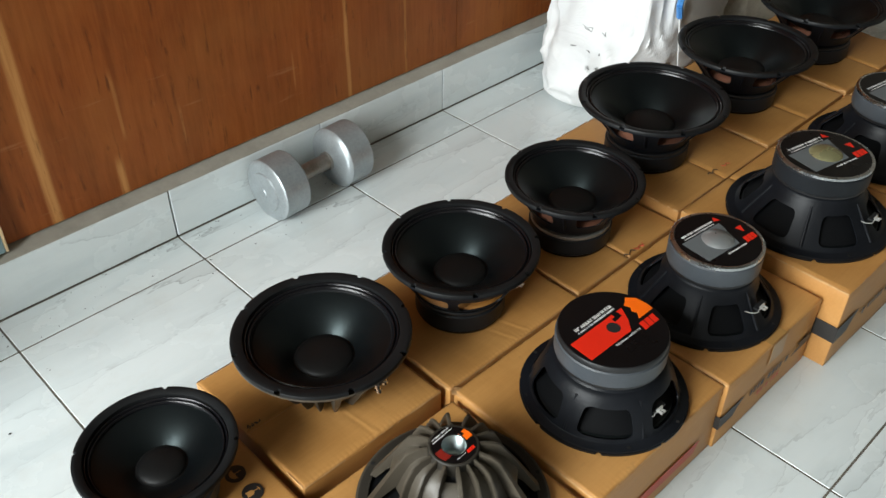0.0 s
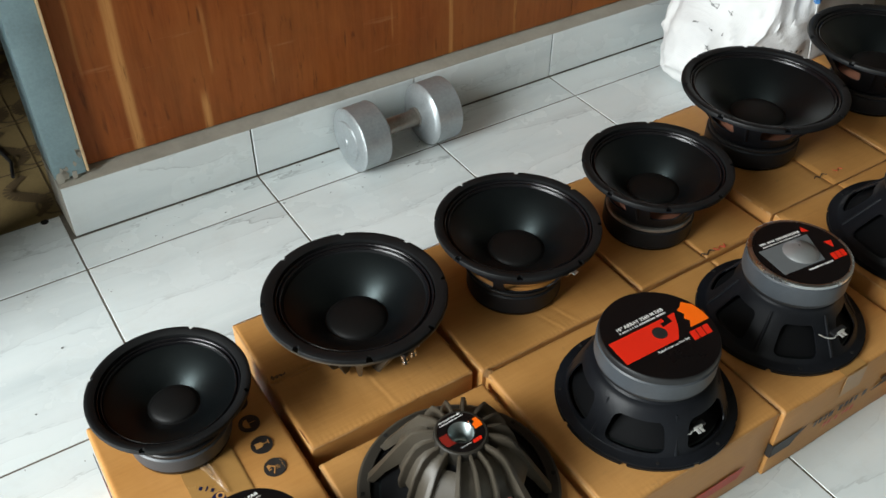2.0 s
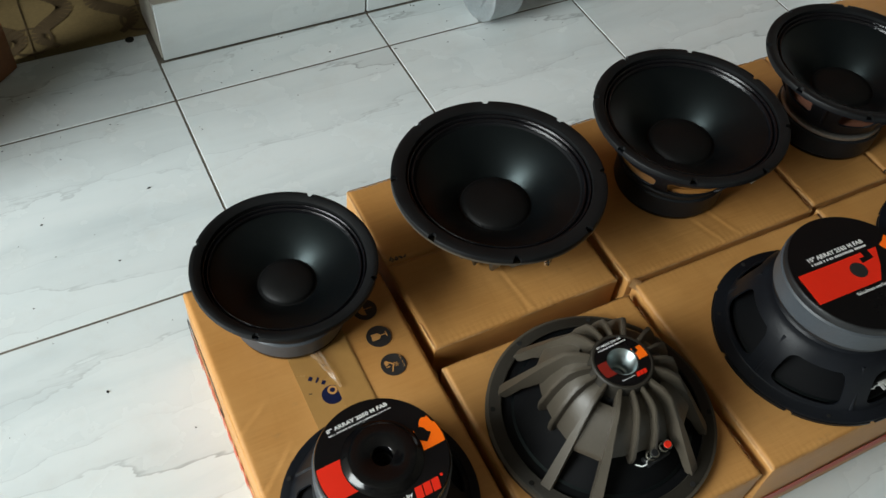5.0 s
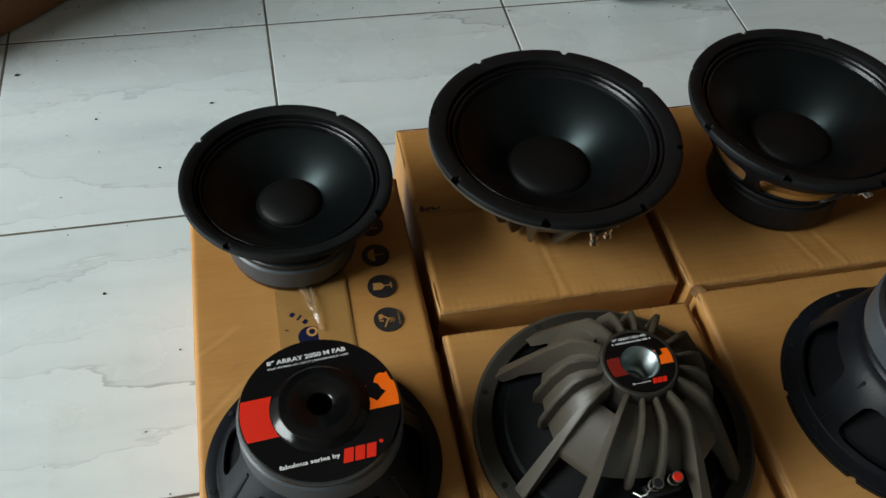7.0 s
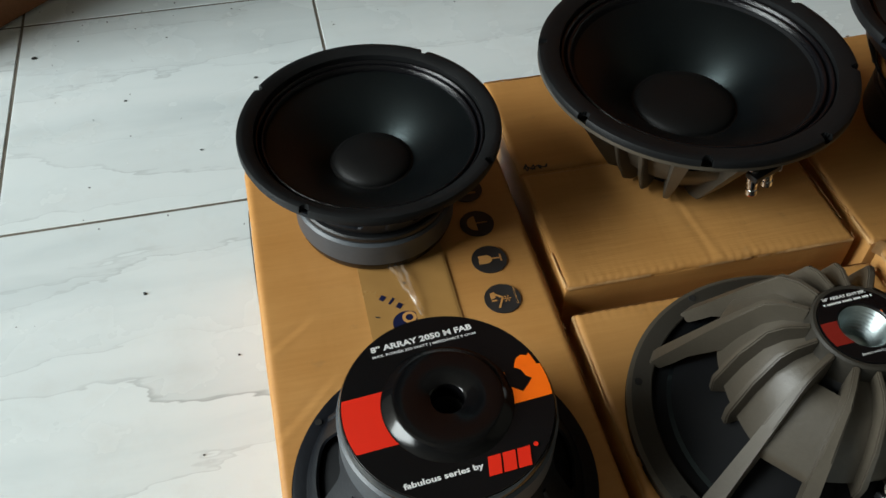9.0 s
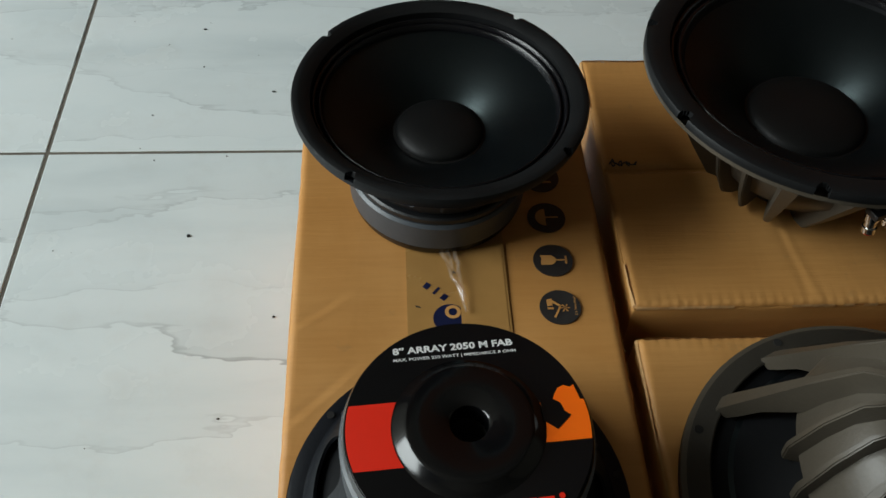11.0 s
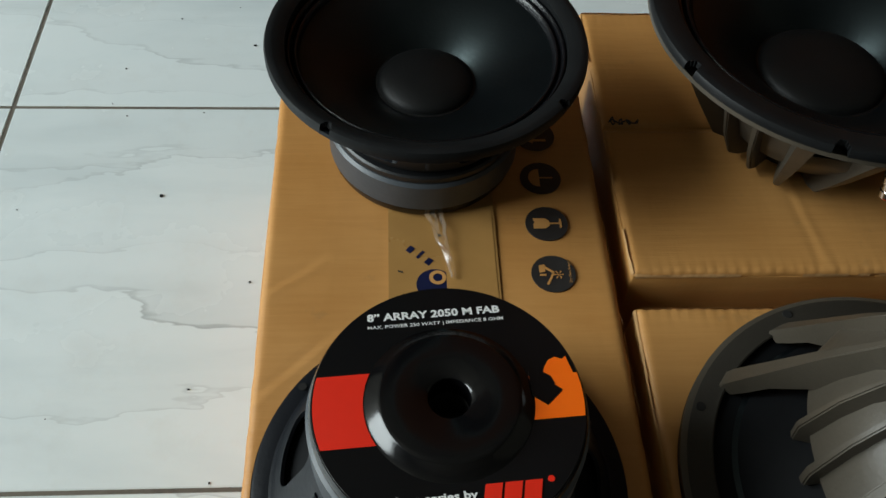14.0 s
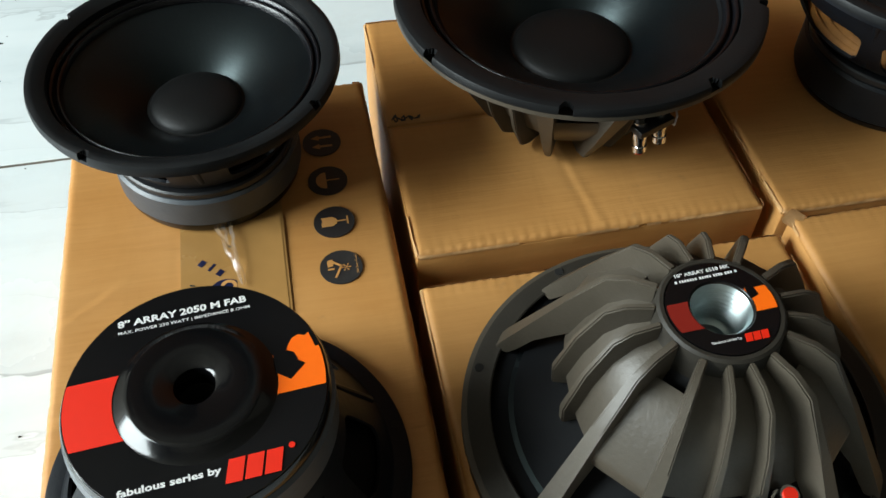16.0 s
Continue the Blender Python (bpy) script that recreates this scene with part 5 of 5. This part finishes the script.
# ---------------------------------------------------------------- sacks
def sack(loc, rz, size, seed, material, label, group):
    e = thing("sack", loc, rz, label, "sack", group)
    bm = bmesh.new()
    bmesh.ops.create_icosphere(bm, subdivisions=6, radius=1)
    sx, sy, sz = size
    for v in bm.verts:
        p = v.co.copy()
        q = Vector([math.copysign(abs(c) ** 0.6, c) for c in p])
        ridge = 1 - abs(noise.noise((p.x * 2.2 + seed + p.z, p.y * 2.2, p.z * 2.6 - p.x)))
        crisp = 1 - abs(noise.noise((p.x * 2.6 + p.z * 3 + seed, p.y * 2.6 - p.z * 2, p.z * 6 + p.x)))
        fold = 0.10 * noise.noise((p.x * 1.5 + seed, p.y * 1.5, p.z * 1.6)) + 0.075 * ridge ** 3 + 0.03 * crisp ** 4 - 0.065
        tuck = 1 - abs(noise.noise((p.x * 1.7 + seed * 2, p.y * 1.7 + p.x, p.z * 5.5 + p.x * 2)))
        fold += 0.075 * (tuck ** 4 - 0.35) * min(1, max(0, p.z + 0.55))
        k = 1 + fold - 0.16 * max(0, p.z) ** 2 + 0.10 * max(0, -p.z)
        z = max(-0.97, q.z)
        rise = (z + 0.97) / 1.97
        low = max(0, -p.x) * max(0, 1 - 2.6 * rise) ** 1.5
        v.co = (q.x * sx * k + 0.27 * sx * rise ** 2 + 0.32 * sx * rise * max(0, -q.x) - 0.125 * low, q.y * sy * k * (1 - 0.6 * low) + 0.06 * low, (z + 0.97) * sz)
    return e, part("body", bm, material, e)


s1, bag = sack((1.295, -0.222, 0.0), 6, (0.268, 0.185, 0.30), 2.6, SACK, "bulging white woven plastic sack with pen scribbles", "sacks by the wall")
tree = BVHTree.FromPolygons([v.co.copy() for v in bag.data.vertices], [tuple(p.vertices) for p in bag.data.polygons])
rnd = random.Random(12)
for line, (h0, n, size) in enumerate(((0.235, 4, 0.012), (0.185, 3, 0.010), (0.15, 3, 0.010), (0.12, 6, 0.011), (0.165, 7, 0.009), (0.10, 4, 0.009))):
    a0 = -0.27 + (0.11 if line == 4 else 0)
    for k in range(n):
        b = bmesh.new()
        pts = []
        for m in range(6):
            src = Vector((a0 + 0.019 * k + rnd.uniform(-0.5, 0.5) * size - 0.2, -0.6, h0 - 0.004 * k + rnd.uniform(-0.5, 0.5) * size))
            hit = tree.ray_cast(src, Vector((0.35, 1, 0)).normalized())
            if hit[0]:
                pts.append(hit[0] + hit[1] * 0.0008)
        if len(pts) > 2:
            part("scribble", wire(pts, 0.0005, b), INK, s1, "dark pen scribble that cannot be read")
s2, bag2 = sack((1.80, -0.22, 0.0), -6, (0.20, 0.15, 0.26), 7.0, DULL_SACK, "smaller beige plastic sack behind the tied one", "sacks by the wall")
tie = thing("tie_strap", (1.19, -0.41, -0.02), 0, "bright blue plastic tie hanging on the sack", "strap")
part("strap", wire([(0.0, 0.0, 0.40), (0.010, -0.010, 0.36), (-0.004, -0.014, 0.33), (0.012, -0.010, 0.295)], 0.0085), BLUE_TIE, tie)
part("string", wire([(0.012, -0.010, 0.295), (0.018, -0.02, 0.20), (0.034, -0.02, 0.13), (0.03, -0.02, 0.022)], 0.002), SACK, tie)

corner = thing("torn_flap", (0.020, -0.836, 0.1455), 35, "curled pale corner of board between two cartons", "cardboard")
b = bmesh.new()
rows = []
for i in range(9):
    a = i / 8 * 1.9
    rows.append([b.verts.new((-0.008 + 0.0018 * i, y + 0.0012 * noise.noise((i * 0.9, y * 80, 2)), 0.004 * math.sin(a) + 0.0015)) for y in (-0.006, -0.002, 0.002, 0.006)])
for p, q in zip(rows, rows[1:]):
    for k in range(3):
        b.faces.new((p[k], p[k + 1], q[k + 1], q[k]))
bmesh.ops.solidify(b, geom=b.faces[:], thickness=0.0012)
part("curl", b, CUT, corner)

cable = thing("cable", (0, 0, 0), 0, "thin black cable lying on the patterned tiles", "cable")
part("cord", wire([(-0.62, 0.75, 0.004), (-0.55, 0.62, 0.004), (-0.50, 0.50, 0.004), (-0.455, 0.40, 0.004), (-0.44, 0.33, 0.004), (-0.45, 0.27, 0.004)], 0.004), BLACK, cable)

rnd = random.Random(21)
dirt = bmesh.new()
spots = [(-0.779, -0.185, 0.0055), (-0.571, -0.412, 0.003), (-0.639, -0.622, 0.0035), (-0.589, -0.823, 0.0022), (-0.495, -0.287, 0.0045), (-0.66, -0.30, 0.003), (-0.70, -0.45, 0.002), (-0.55, -0.72, 0.002)]
for k in range(95):
    spots.append((rnd.uniform(-0.95, 0.45), -0.19 * rnd.random() ** 1.3 + (0.06 if rnd.random() < 0.3 else -0.004), rnd.uniform(0.0008, 0.0026)))
for k in range(28):
    spots.append((rnd.uniform(-1.0, -0.53), rnd.uniform(-1.1, -0.1), rnd.uniform(0.0006, 0.0016)))
for x, y, r in spots:
    r *= 0.75
    if x > -0.40 and y > -0.003:
        continue
    n = rnd.randint(5, 8)
    a0 = rnd.random() * 6
    st = rnd.uniform(0.5, 1.0)
    plate([(x + r * rnd.uniform(0.5, 1.2) * math.cos(a0 + 6.283 * i / n), y + st * r * rnd.uniform(0.5, 1.2) * math.sin(a0 + 6.283 * i / n)) for i in range(n)], 0.0002, 0.0005 + 0.2 * r, dirt)
tagged(mesh_ob("dirt_crumbs", dirt, HOLE, False), "scattered dark crumbs of dirt on the tiles", "dirt", kind="stuff")

# ---------------------------------------------------------------- floor pieces
whole = tile_mesh(T - 0.003, T - 0.003)
for i in range(-9, 9):
    for j in range(1, 10):
        if i * T < -3.61 or i * T + T > 3.41:
            continue
        lay(whole, floor, pose(i * T + 0.0015, Y0 - j * T + 0.0015, 0, 0, 0, 0))
cut_in, cut_out = tile_mesh(T - 0.003, 0.106 - 0.0035), tile_mesh(T - 0.003, 0.196 - 0.003)
for i in range(-9, 9):
    if i * T < -3.61 or i * T + T > 3.41:
        continue
    lay(cut_in if i >= -1 else cut_out, floor, pose(i * T + 0.0015, Y0 + 0.0015, 0))
skirt = tile_mesh(T - 0.003, 0.1165, 0.008)
for i in range(-1, 8):
    ob = lay(skirt, wall_north, pose(i * T + (0.0095 if i == -1 else 0.0015), 0.0, 0.002, 90, 0, 0), "skirting_tile")
    if i == -1:
        ob.scale = (0.978, 1, 1)

# scrolls of the old floor
scrolls = bmesh.new()
for i in range(-7, 3):
    for j in range(0, 9):
        ox, oy = -0.394 + 0.2 * i, 0.092 + 0.2 * j
        if ox > 1.0:
            continue
        for flipx in (1, -1):
            line = [Vector((ox + 0.1 + flipx * (0.055 + 0.03 * math.sin(a * 1.1)), oy + 0.02 + 0.16 * a / 6.0, 0)) for a in [k * 0.3 for k in range(21)]]
            for k, (p, q) in enumerate(zip(line, line[1:])):
                wd = 0.006 + 0.010 * math.sin(math.pi * k / 20)
                nrm = Vector((-(q - p).y, (q - p).x, 0)).normalized() * wd
                vs = [scrolls.verts.new(v + Vector((0, 0, -0.0015))) for v in (p - nrm, q - nrm, q + nrm, p + nrm)]
                scrolls.faces.new(vs)
        for k in range(24):
            a0, a1 = 2 * math.pi * k / 24, 2 * math.pi * (k + 1) / 24
            vs = [scrolls.verts.new((ox + rr * math.cos(a), oy + 0.05 + rr * math.sin(a), -0.0012)) for rr, a in ((0.035, a0), (0.041, a0), (0.041, a1), (0.035, a1))]
            scrolls.faces.new(vs)
        box(ox - 0.001, oy, -0.003, ox + 0.001, oy + 0.2, -0.0014, 0, scrolls)
        box(ox, oy + 0.199, -0.003, ox + 0.2, oy + 0.201, -0.0014, 0, scrolls)
pat = mesh_ob("tile_pattern", scrolls, OLD_SCROLL, False)
pat.parent = inner
tagged(pat, "brown scrolls and joints of the old tiles", kind="stuff")
# small hole in the floor, its shade drawn as a near-black disc
hole = mesh_ob("drain_hole", disc(-0.432, 0.082, 0.008, 0.0003, 0.0012, 20), HOLE, False)
hole.parent = floor
